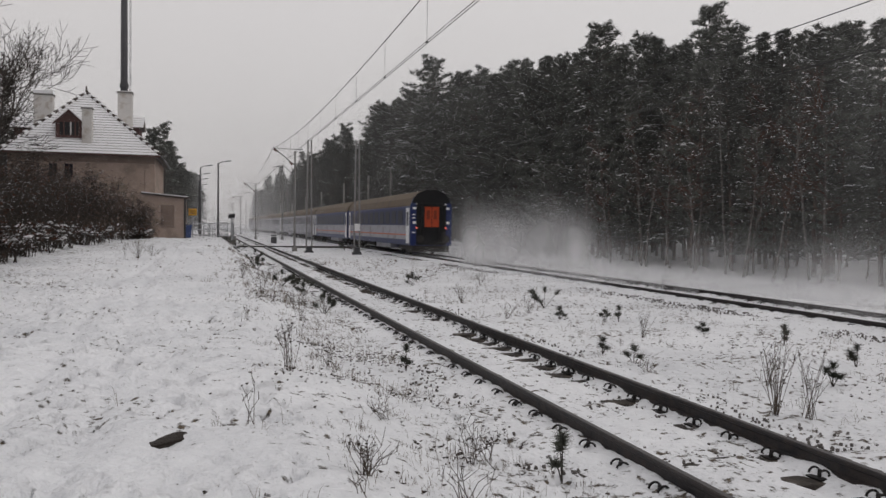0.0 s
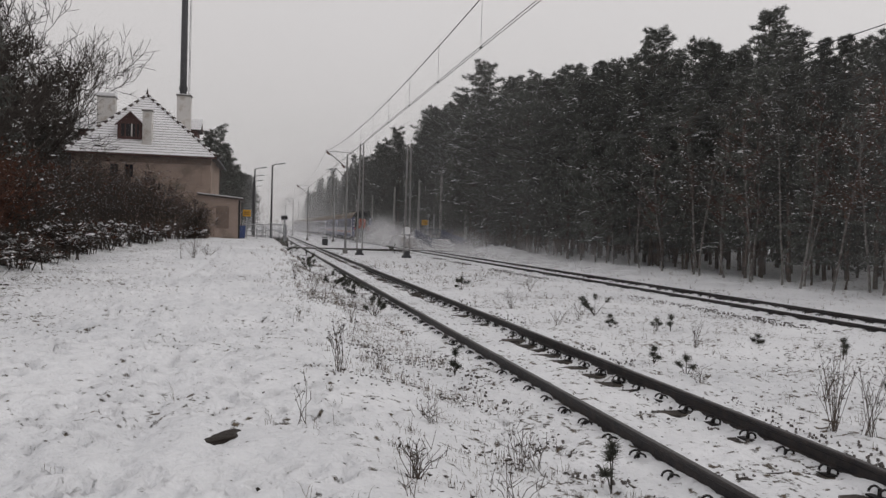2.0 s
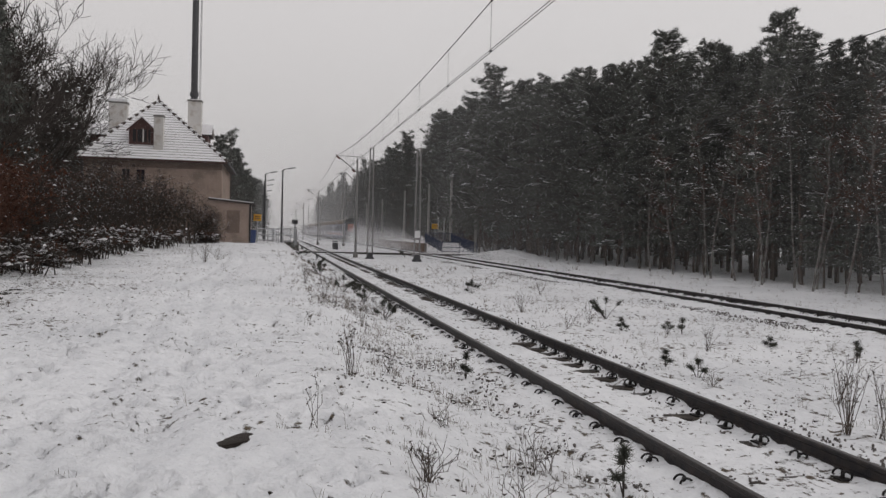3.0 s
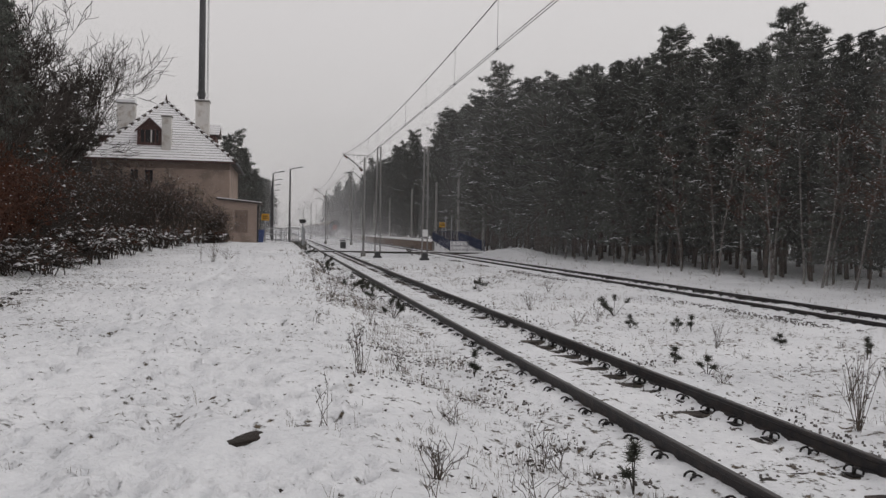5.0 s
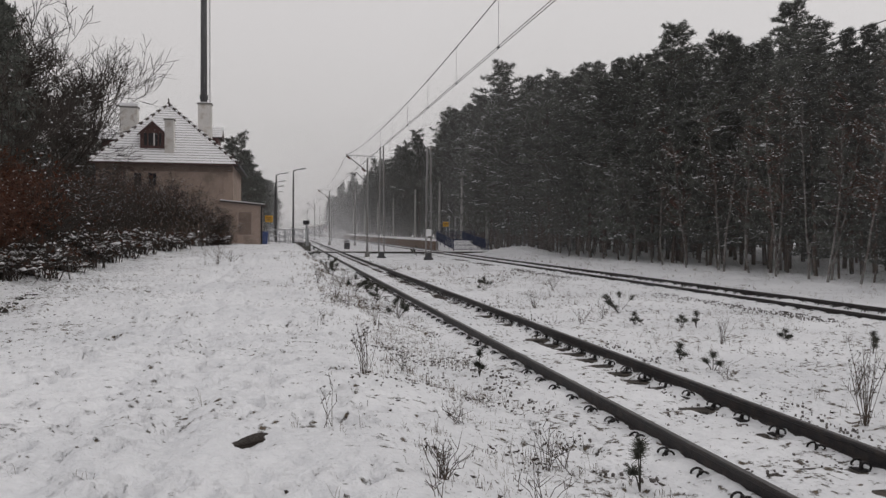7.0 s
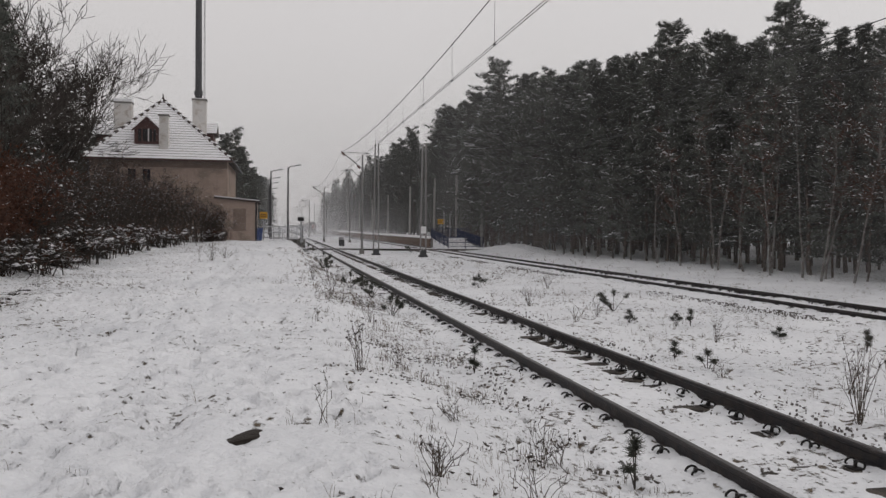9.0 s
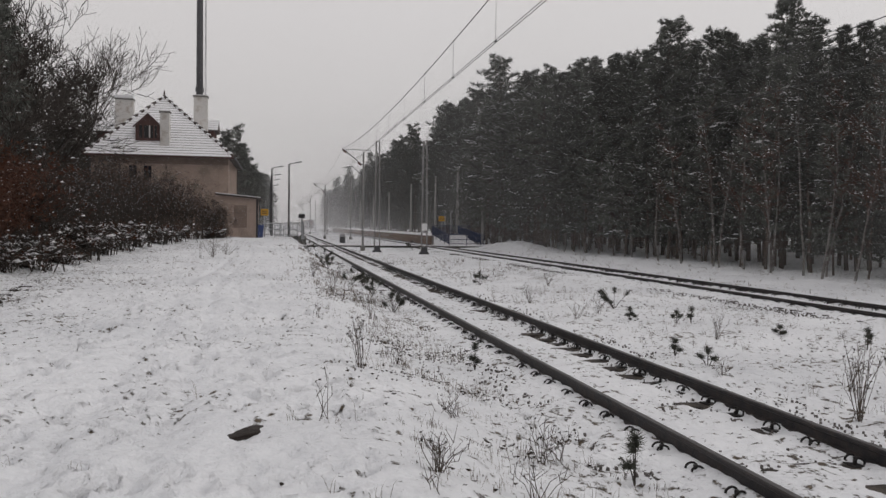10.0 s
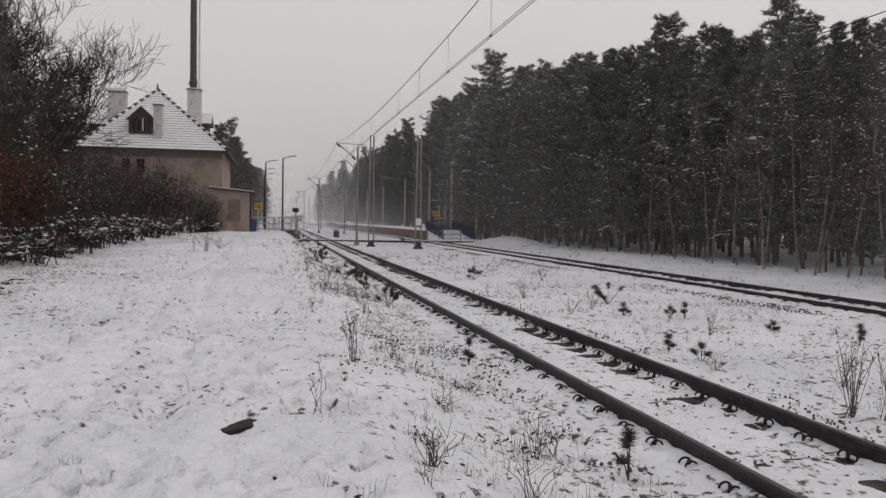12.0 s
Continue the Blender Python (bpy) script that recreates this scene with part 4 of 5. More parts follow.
# conifers among the bare trees, past the house and along the far left of the line
for x, y, h in ((-10.9, 37.0, 12.5), (-12.6, 42.5, 14.0), (-9.4, 31.0, 11.5), (-14.2, 47.5, 15.0), (-15.8, 53.0, 15.5), (-8.4, 27.2, 10.0), (-17.5, 58.0, 15.0), (-13.6, 44.0, 13.0), (-16.8, 55.0, 13.0), (-17.6, 60.0, 14.5), (-18.3, 66.0, 15.0)):
    plant(SHADY, x - 1.3, y, h * 0.9, 0.85)
for k in range(26):
    plant(SHADY, -20.2 - 2.2 * (k % 4) + wood.gauss(0, 0.8), 54 + k * 2.6, wood.uniform(9, 12), 1.2)
for x, y, h in ((-4.9, 96.0, 12.4), (-5.9, 94.0, 11.4), (-4.2, 99.5, 10.6), (-6.4, 99.0, 12.0), (-4.6, 102.0, 10.8), (-5.6, 108.0, 11.5), (-4.2, 106.0, 9.5), (-3.9, 114.0, 9.0), (-3.8, 121.0, 9.0)):
    plant(FAR, x, y, h, 1.15)
for k in range(34):
    y = 108 + k * 7
    deep(-3.6 - wood.uniform(0, 3) * (k % 2) - 0.003 * y, y, wood.uniform(8.0, 10.0) + (y - 108) * 0.042, 1.2)
join_deep("far_pine_wood", "dense dark pine wood dusted with snow, fading into haze")

BIRCH = "slim pale birch at the edge of the pine wood, bare"


def birch(seed, x, y, h):
    """A slim wavering stem with thin side twigs, here and there edged with snow."""
    rnd = random.Random(seed)
    t = thing("birch_tree", pose(x, y, float(level(x, y)) - 0.1), BIRCH, "tree", "birches")
    v, f, tv, tf, sv, sf = [], [], [], [], [], []
    p, d, stem = Vector((0, 0, 0)), Vector((rnd.gauss(0, 0.07), rnd.gauss(0, 0.07), 1)), []
    for k in range(13):
        stem.append(p.copy())
        d = (d + Vector((rnd.gauss(0, 0.06), rnd.gauss(0, 0.06), 0.08))).normalized()
        p = p + d * h / 12
    limb_tubes(v, f, stem, [0.06 * (1 - 0.075 * k) for k in range(13)], 6)
    for k in range(34):
        u = rnd.uniform(0.3, 0.99) * 12
        o = stem[int(u)].lerp(stem[min(int(u) + 1, 12)], u % 1)
        a, ln = rnd.uniform(0, 6.28), rnd.uniform(0.5, 1.6) * (1.25 - u / 14)
        e = o + Vector((math.cos(a), math.sin(a), rnd.uniform(0.2, 1.1))) * ln
        m = o.lerp(e, 0.5) + Vector((0, 0, -0.08 * ln))
        limb_tubes(tv, tf, [o, m, e], [0.016, 0.011, 0.005], 3)
        for j in range(5):
            q = m.lerp(e, rnd.random())
            r = q + Vector((rnd.gauss(0, 0.22), rnd.gauss(0, 0.22), rnd.gauss(0.05, 0.18)))
            limb_tubes(tv, tf, [q, r], [0.008, 0.004], 3)
            if rnd.random() < 0.28:
                pad(sv, sf, q.lerp(r, 0.6), rnd, rnd.uniform(0.04, 0.1), a)
    mesh_part("trunk", v, f, BIRCH_BARK, t, "pale bark with dark marks")
    tagged(mesh_part("twig_spray", tv, tf, RED_TWIG if seed % 3 else TWIG, t, "thin reddish twigs"), kind="stuff")
    tagged(mesh_part("snow_cover", sv, sf, SNOW, t, "snow caught in the twigs"), kind="stuff")


for k, (x, y, h) in enumerate(((21.9, 43.5, 7.2), (21.6, 40.2, 7.8), (22.0, 37.6, 8.4), (21.5, 36.2, 8.0), (21.9, 34.6, 8.6), (21.7, 32.2, 7.6), (22.2, 30.6, 8.8), (21.6, 28.6, 8.2), (22.0, 27.2, 8.6), (22.3, 48.0, 6.4), (22.6, 33.4, 9.0), (22.4, 29.4, 7.2), (22.5, 61.0, 6.0), (22.7, 26.0, 8.0), (22.4, 25.0, 8.4))):
    birch(60 + k, x, y, h)


def bush(seed, x, y, h, w, label, stems, leafy, snowy, twig, low=False):
    """A thicket of arching stems with side twigs, caught snow and a few dead leaves."""
    rnd = random.Random(seed)
    t = thing("bush", pose(x, y, float(level(x, y)) - 0.05), label, "bush", "bushes along the path")
    v, f, sv, sf, lv, lf = [], [], [], [], [], []
    for i in range(stems):
        a, out = rnd.uniform(0, 6.28), rnd.uniform(0.15, 1.0)
        o = Vector((rnd.gauss(0, 0.3) * w * 0.5, rnd.gauss(0, 0.3) * w * 0.5, 0))
        tall = h * rnd.uniform(0.55, 1.05) * (1 - 0.35 * out)
        end = Vector((math.cos(a) * w * 0.5 * out, math.sin(a) * w * 0.5 * out, 0))
        pts = []
        for k in range(5):
            u = k / 4
            z = tall * (math.sin(u * math.pi * (0.75 if low else 0.52)))
            pts.append(o + end * u ** 1.2 + Vector((rnd.gauss(0, 0.05), rnd.gauss(0, 0.05), z)))
        limb_tubes(v, f, pts, [0.02, 0.016, 0.012, 0.008, 0.004], 3)
        for j in range(9):
            s = rnd.randrange(1, 4)
            p = pts[s].lerp(pts[s + 1], rnd.random())
            d = Vector((rnd.gauss(0, 1), rnd.gauss(0, 1), rnd.gauss(0.35, 0.6))).normalized()
            ln = rnd.uniform(0.25, 0.7) * (0.6 + h * 0.12)
            q = p + d * ln
            limb_tubes(v, f, [p, q], [0.009, 0.003], 3)
            for m in range(3):
                p2 = p.lerp(q, rnd.uniform(0.3, 1))
                q2 = p2 + Vector((rnd.gauss(0, 1), rnd.gauss(0, 1), rnd.gauss(0.2, 0.7))) * 0.16
                limb_tubes(v, f, [p2, q2], [0.006, 0.002], 3)
                if rnd.random() < leafy:
                    blades(lv, lf, q2, rnd, 3, 0.1, 0.05, 0.2, 0.0, 0.0)
                if rnd.random() < snowy:
                    pad(sv, sf, q2, rnd, rnd.uniform(0.015, 0.045) * (1.4 if low else 1))
            if rnd.random() < snowy:
                pad(sv, sf, p.lerp(q, 0.6), rnd, rnd.uniform(0.025, 0.06) * (1.4 if low else 1))
        if low:
            for u in (0.4, 0.55, 0.7) if rnd.random() < 0.7 else ():
                p = pts[int(u * 4)].lerp(pts[min(int(u * 4) + 1, 4)], u * 4 % 1)
                pad(sv, sf, p + Vector((0, 0, 0.03)), rnd, rnd.uniform(0.07, 0.2), a)
    tagged(mesh_part("thicket", v, f, twig, t), kind="stuff")
    if lv:
        tagged(mesh_part("leaves", lv, lf, RUSSET, t, "russet dead leaves"), kind="stuff")
    if sv:
        tagged(mesh_part("snow_cover", sv, sf, SNOW, t, "clotted snow"), kind="stuff")


GREYBUSH, REDBUSH, LOWBUSH = "dense twiggy bush speckled with snow beside the path", "dark russet bush with dead leaves and some snow", "low shrub bent under a load of snow"
hedge = random.Random(9)
n = 0
for x, y, h, w in ((-7.5, 15.4, 1.7, 2.6), (-9.2, 16.4, 2.4, 3.2), (-7.6, 17.5, 2.6, 3.4), (-8.4, 20.5, 3.0, 3.8), (-10.2, 19.0, 3.4, 4.0), (-8.6, 24.0, 3.2, 4.0), (-10.8, 23.5, 3.8, 4.2), (-12.5, 21.5, 4.2, 4.4), (-9.0, 28.0, 3.2, 4.2), (-11.5, 28.5, 3.8, 4.4), (-14.0, 26.0, 4.4, 4.8)):
    bush(100 + n, x, y, h * 1.22, w, REDBUSH, 96, 0.7, 0.09, RED_TWIG)
    n += 1
for x, y, h, w in ((-9.0, 33.0, 3.3, 4.4), (-11.8, 34.0, 3.9, 4.6), (-9.2, 38.0, 3.6, 4.6), (-12.0, 40.0, 4.2, 4.8), (-9.0, 43.5, 4.0, 4.8), (-11.8, 46.0, 4.6, 5.0), (-8.6, 49.0, 4.4, 4.8), (-11.0, 52.0, 4.8, 5.0), (-7.8, 54.0, 4.2, 4.6), (-6.4, 57.0, 3.9, 4.6), (-9.6, 58.0, 4.6, 5.0), (-4.9, 61.5, 2.7, 3.6), (-14.6, 44.0, 4.6, 5.0), (-14.2, 54.0, 4.8, 5.0), (-14.0, 36.0, 4.4, 5.0)):
    bush(100 + n, x, y, h * (1.14 if y > 43 else 1.0), w, GREYBUSH, 92, 0.12, 0.19, TWIG)
    n += 1
for x, y, h, w in ((-6.9, 24.2, 1.1, 2.4), (-7.4, 22.4, 0.9, 2.0), (-6.9, 27.2, 0.7, 1.6), (-6.8, 29.8, 1.1, 2.2), (-7.3, 31.4, 1.2, 2.4), (-7.0, 33.0, 1.3, 2.6), (-6.9, 36.5, 1.2, 2.6), (-6.8, 41.0, 1.0, 2.4), (-6.5, 46.0, 1.2, 2.8), (-6.2, 50.0, 1.1, 2.6), (-4.7, 59.0, 0.9, 2.2)):
    bush(100 + n, x, y, h * hedge.uniform(0.8, 1.3), w * hedge.uniform(0.7, 1.2), LOWBUSH, 60, 0.1, 0.1, TWIG, True)
    n += 1


# ---- the train ----
NIGHT = mat("night_blue_band", (0.011, 0.02, 0.085), 0.4, 0, 0.2, 1.5, 25, 0.05)

def make_coach(last, blue):
    """An express coach, 24.5 m long, its rear end at y 0, standing on the rails."""
    c = thing("railway_coach", pose(0, 0, 0), "dark blue and pale grey express coach with dirty roof" if blue else "grimy pale grey express coach with dirty roof", "railway coach", "coaches of the train")
    L, w = 24.5, 1.41
    side = [(-w, 0.95), (-w, 3.2), (-w + 0.1, 3.3), (w - 0.1, 3.3), (w, 3.2), (w, 0.95), (w - 0.12, 0.62), (-w + 0.12, 0.62)]
    part("body", prism(bmesh.new(), side, 0.25, L - 0.25), COACH_BLUE if blue else COACH_GREY, c)
    roof = [(-w + 0.02, 3.2), (-w + 0.02, 3.3), (-1.24, 3.75), (-0.8, 4.12), (-0.3, 4.27), (0.3, 4.27), (0.8, 4.12), (1.24, 3.75), (w - 0.02, 3.3), (w - 0.02, 3.2)]
    part("roof", prism(bmesh.new(), roof, 0.27, L - 0.27), COACH_ROOF, c, "dirty brown ribbed roof")
    for s in (-1, 1):
        a, b = sorted((s * (w + 0.004), s * (w + 0.012)))
        part("lower_panel", boxed(a, 1.2, 1.0, b, L - 1.2, 1.95), COACH_GREY, c, "pale grey lower band")
        if blue:
            a2, b2 = sorted((s * (w + 0.013), s * (w + 0.02)))
            part("stripe", boxed(a2, 1.2, 1.27, b2, L - 1.2, 1.36), STRIPE, c, "thin orange-red stripe")
        if blue:
            part("window_band", boxed(*sorted((s * (w + 0.001), s * (w + 0.0028)))[:1], 1.5, 1.98, sorted((s * (w + 0.001), s * (w + 0.0028)))[1], L - 1.5, 3.05), NIGHT, c, "very dark blue window band")
        for k in range(10):
            y = 2.3 + k * 2.05
            a3, b3 = sorted((s * (w + 0.003), s * (w + 0.016)))
            p = part("window", boxed(a3, y, 2.05, b3, y + 1.35, 2.95, bevel=0.003), GLASS, c)
        for y in (0.45, L - 1.3):
            d = part("door", boxed(*sorted((s * (w + 0.005), s * (w + 0.02)))[:1], y, 0.75, sorted((s * (w + 0.005), s * (w + 0.02)))[1], y + 0.85, 3.1), WHITE, c, "white entrance door")
            part("door_window", boxed(sorted((s * (w + 0.021), s * (w + 0.026)))[0], y + 0.2, 1.9, sorted((s * (w + 0.021), s * (w + 0.026)))[1], y + 0.65, 2.85), GLASS, d)
    for y0 in (2.2, L - 4.9):
        b = part("bogie", boxed(-1.1, y0, 0.3, 1.1, y0 + 2.7, 0.62, bevel=0.04), BOGIE, c, "dirty black bogie")
        for dy in (0.25, 2.45):
            for s in (-0.75, 0.75):
                part("wheel", tubed([(s - 0.065, y0 + dy, 0.46), (s + 0.065, y0 + dy, 0.46)], 0.46, 18), BOGIE, b)
    part("equipment_box", boxed(-1.15, 7.2, 0.28, 1.15, 12.4, 0.62, bevel=0.03), COACH_GREY, c, "grey underfloor equipment box")
    part("equipment_box", boxed(-1.1, 13.4, 0.32, 1.1, 16.2, 0.62, bevel=0.03), BOGIE, c)
    if last:
        part("end_wall", prism(bmesh.new(), [(-w, 0.62), (-w, 3.25), (-1.22, 3.73), (-0.8, 4.1), (0.8, 4.1), (1.22, 3.73), (w, 3.25), (w, 0.62)], 0.14, 0.249), COACH_BLUE, c, "dark blue coach end")
        for s in (-1, 1):
            part("gangway_bellows", boxed(*((-0.72, -0.12, 0.95, -0.5, 0.139, 3.2) if s < 0 else (0.5, -0.12, 0.95, 0.72, 0.139, 3.2)), bevel=0.05), BLACK, c, "black rubber gangway")
            lx = s * 1.12
            part("tail_light", tubed([(s * 1.0, 0.12, 1.78), (s * 1.0, 0.085, 1.78)], 0.06, 12), TAIL, c, "glowing red tail light")
            part("tail_light", tubed([(s * 0.98, 0.12, 3.35), (s * 0.98, 0.1, 3.35)], 0.07, 12), WHITE, c, "unlit lamp")
            part("end_panel", boxed(lx - 0.13, 0.12, 2.05, lx + 0.13, 0.139, 2.22), WHITE, c, "small white plate")
            part("end_panel", boxed(lx - 0.13, 0.12, 3.0, lx + 0.13, 0.139, 3.15), WHITE, c, "small white plate")
            part("buffer", tube(tubed([(s * 0.87, 0.14, 1.06), (s * 0.87, -0.4, 1.06)], 0.1, 10), [(s * 0.87, -0.4, 1.06), (s * 0.87, -0.45, 1.06)], 0.25, 14), BOGIE, c)
        part("end_skirt", boxed(-1.25, 0.16, 0.2, 1.25, 1.9, 0.619), BOGIE, c)
        part("gangway_bellows", boxed(-0.72, -0.12, 3.2, 0.72, 0.139, 3.42, bevel=0.05), BLACK, c)
        part("end_shade", boxed(-1.02, 0.1, 0.65, 1.02, 0.139, 4.02), BLACK, c, "black grimy panel round the gangway")
        d = part("end_door", boxed(-0.495, 0.0, 1.85, 0.495, 0.099, 3.19), ORANGE, c, "orange-red folding end door")
        for s in (-0.24, 0.24):
            part("door_window", boxed(s - 0.12, -0.012, 2.35, s + 0.12, -0.002, 2.95), ORANGE_DIM, d)
        part("door_strip", boxed(-0.02, -0.014, 1.85, 0.02, -0.003, 3.19), BLACK, d)
        part("lower_gangway", boxed(-0.495, 0.01, 0.95, 0.495, 0.099, 1.849), BLACK, c, "sooty black plate below the end door")
        part("roof_soot", prism(bmesh.new(), [(-1.32, 3.42), (-1.2, 3.74), (-0.8, 4.13), (-0.3, 4.285), (0.3, 4.285), (0.8, 4.13), (1.2, 3.74), (1.32, 3.42)], 0.12, 0.139), BLACK, c, "soot-black end of the roof")
        for z in (2.4, 2.62, 1.45):
            part("end_step", boxed(-1.3, 0.11, z, -1.08, 0.139, z + 0.07), WHITE, c)
    return c


COACHES = []

rear, blue, pale = make_coach(True, True), make_coach(False, True), make_coach(False, False)
for k in range(9):
    c = (rear, blue, pale)[k] if k < 3 else copy_thing(pale, pose(0, 0, 0))
    COACHES.append((c, k * 24.9))


# ---- platforms, crossing, fences and signs ----
def slab(name, outline, z0, z1, material, lab, cat):
    bm = bmesh.new()
    lo, hi = [bm.verts.new((x, y, z0)) for x, y in outline], [bm.verts.new((x, y, z1)) for x, y in outline]
    n = len(outline)
    for i in range(n):
        bm.faces.new((lo[i], lo[(i + 1) % n], hi[(i + 1) % n], hi[i]))
    bm.faces.new(hi)
    bm.faces.new(lo[::-1])
    bmesh.ops.recalc_face_normals(bm, faces=bm.faces)
    return tagged(part(name, bm, material, None), lab, cat)


t = thing("far_platform", pose(0, 0, 0), "low platform along the far track, brown side and snowy top", "platform")
for k in range(40):
    y = 84 + k * 4.0
    part("edge_panel", boxed(15.75, y + 0.01, -0.05, 15.95, y + 3.99, 0.98, bevel=0.015), mat("brown_platform_side", (0.15, 0.105, 0.08), 0.9, 0, 0.3, 2, 30, 0.5) if k == 0 else bpy.data.materials["brown_platform_side"], t)
part("snow_top", boxed(15.65, 84, 0.984, 20.4, 244, 1.06, bevel=0.02), SNOW, t, "snow-covered platform top")
part("fill", boxed(15.96, 84, -0.1, 20.3, 244, 0.98), CONCRETE, t)
part("ramp", prism(bmesh.new(), [(77.0, 0.03), (84.0, 0.02), (84.0, 1.0)], 16.2, 19.6, "x"), SNOW, t, "snowy ramp up to the platform")

t = thing("near_platform", pose(0, 0, 0), "worn low platform edge beside the near track under snow", "platform")
for k in range(30):
    y = 80 + k * 4.0
    part("edge_panel", boxed(2.35, y + 0.01, -0.05, 2.55, y + 3.99, 0.93, bevel=0.015), CONCRETE, t)
part("fill", boxed(0.62, 80.02, -0.1, 2.34, 200, 0.899), CONCRETE, t)
part("snow_top", boxed(0.6, 80, 0.9, 2.6, 200, 0.99, bevel=0.02), SNOW, t)

t = thing("foot_crossing", pose(0, 0, 0), "dark boarded foot crossing over both tracks", "foot crossing")
for a, b in ((2.6, 3.4), (3.7, 4.88), (5.2, 9.0), (9.1, 13.2), (13.45, 14.72), (15.0, 19.5)):
    part("board", boxed(a, 73.2, 0.0, b, 74.6, 0.15, bevel=0.015), SLEEPER, t)
    part("snow_top", boxed(a + 0.03, 73.32, 0.151, b - 0.03, 74.55, 0.185, bevel=0.012), SNOW, t)


def rail_fence(points, material, lab, high=1.1, panel=True, name="fence"):
    t = thing(name, pose(0, 0, 0), lab, "fence", "railings by the crossing")
    for (xa, ya, za), (xb, yb, zb) in zip(points, points[1:]):
        a, b = Vector((xa, ya, za)), Vector((xb, yb, zb))
        n = max(1, int((b - a).length / 1.5))
        for k in range(n + 1):
            p = a.lerp(b, k / n)
            part("post", tubed([p - Vector((0, 0, 0.1)), p + Vector((0, 0, high))], 0.035, 6), material, t)
        for hgt in (high, high * 0.55, 0.18):
            part("rail", tubed([a + Vector((0, 0, hgt)), b + Vector((0, 0, hgt))], 0.028, 6), material, t)
        if panel:
            m = int((b - a).length / 0.13)
            for k in range(1, m):
                p = a.lerp(b, k / m)
                part("baluster", tubed([p + Vector((0, 0, 0.18)), p + Vector((0, 0, high))], 0.018, 4), material, t)


rail_fence([(16.0, 84.0, 0.95), (16.4, 77.0, 0.1), (19.8, 76.5, 0.15)], NAVY, "dark blue steel railing along the platform ramp")
rail_fence([(19.6, 77.0, 0.2), (20.2, 90.0, 0.95)], NAVY, "dark blue steel railing along the platform ramp")
rail_fence([(16.2, 84.2, 1.0), (20.2, 84.2, 1.0)], NAVY, "dark blue steel railing across the platform end")
rail_fence([(-1.6, 70.0, 0.93), (0.0, 70.0, 0.93)], GALV, "pale galvanised railing by the foot crossing", 1.15, False)
rail_fence([(0.5, 68.5, 0.93), (2.0, 68.5, 0.85), (2.0, 72.5, 0.85)], GALV, "pale galvanised maze gate at the foot crossing", 1.3)
rail_fence([(-0.4, 66.5, 0.93), (0.3, 66.5, 0.93)], GALV, "pale galvanised railing by the foot crossing", 1.0, False)
rail_fence([(-1.4, 73.5, 0.93), (1.6, 73.5, 0.93)], GALV, "pale galvanised railing by the foot crossing", 1.2)


def board_sign(x, y, z, pole, w, h, material, lab, extra=None):
    t = thing("sign", pose(x, y, z), lab, "sign", "signs")
    part("post", tubed([(0, 0, -0.1), (0, 0, pole)], 0.045, 7), GALV, t)
    b = part("board", boxed(-w / 2, -0.06, pole - h, w / 2, -0.046, pole, bevel=0.003), material, t)
    for k in range(2):
        part("lettering_bar", boxed(-w * 0.35, -0.068, pole - h * (0.42 + 0.3 * k), w * 0.35, -0.061, pole - h * (0.3 + 0.3 * k)), BLACK, b, "dark unreadable line of writing")
    return t


board_sign(-1.25, 67.5, 0.93, 2.35, 0.62, 0.55, YELLOW, "small yellow notice board on a grey post")
board_sign(19.3, 95.0, 0.98, 2.25, 0.85, 0.6, YELLOW, "yellow notice board on the far platform")
board_sign(17.8, 86.0, 1.0, 2.6, 0.5, 0.1, GALV, "thin grey post with a small plate on the far platform")
board_sign(18.2, 84.8, 0.95, 2.8, 0.12, 0.3, GALV, "thin grey post with a small plate on the far platform")
t = thing("track_signal", pose(1.75, 66.0, 0.8), "small black signal board on a short grey post", "signal")
part("post", tubed([(0, 0, -0.1), (0, 0, 1.9)], 0.06, 7), GALV, t)
part("signal_board", boxed(-0.26, -0.1, 1.75, 0.26, 0.06, 2.08, bevel=0.03), BLACK, t)

t = thing("litter_bin", pose(-1.6, 66.5, 0.93), "blue plastic litter bin by the annex", "bin")
part("body", prism(bmesh.new(), [(-0.24, 0), (0.24, 0), (0.31, 0.95), (-0.31, 0.95)], -0.28, 0.28), BLUE, t)
part("lid", boxed(-0.34, -0.31, 0.951, 0.34, 0.31, 1.03, bevel=0.03), BLUE, t)

for x, y in ((6.9, 90.0), (8.2, 108.0), (8.6, 112.0)):
    t = thing("cable_cabinet", pose(x, y, 0), "small dark trackside cabinet in the snow", "cabinet", "trackside cabinets")
    part("body", boxed(-0.3, -0.2, -0.05, 0.3, 0.2, 0.75, bevel=0.02), STEEL_DARK, t)
    part("lid", boxed(-0.34, -0.24, 0.751, 0.34, 0.24, 0.82, bevel=0.02), SNOW, t)


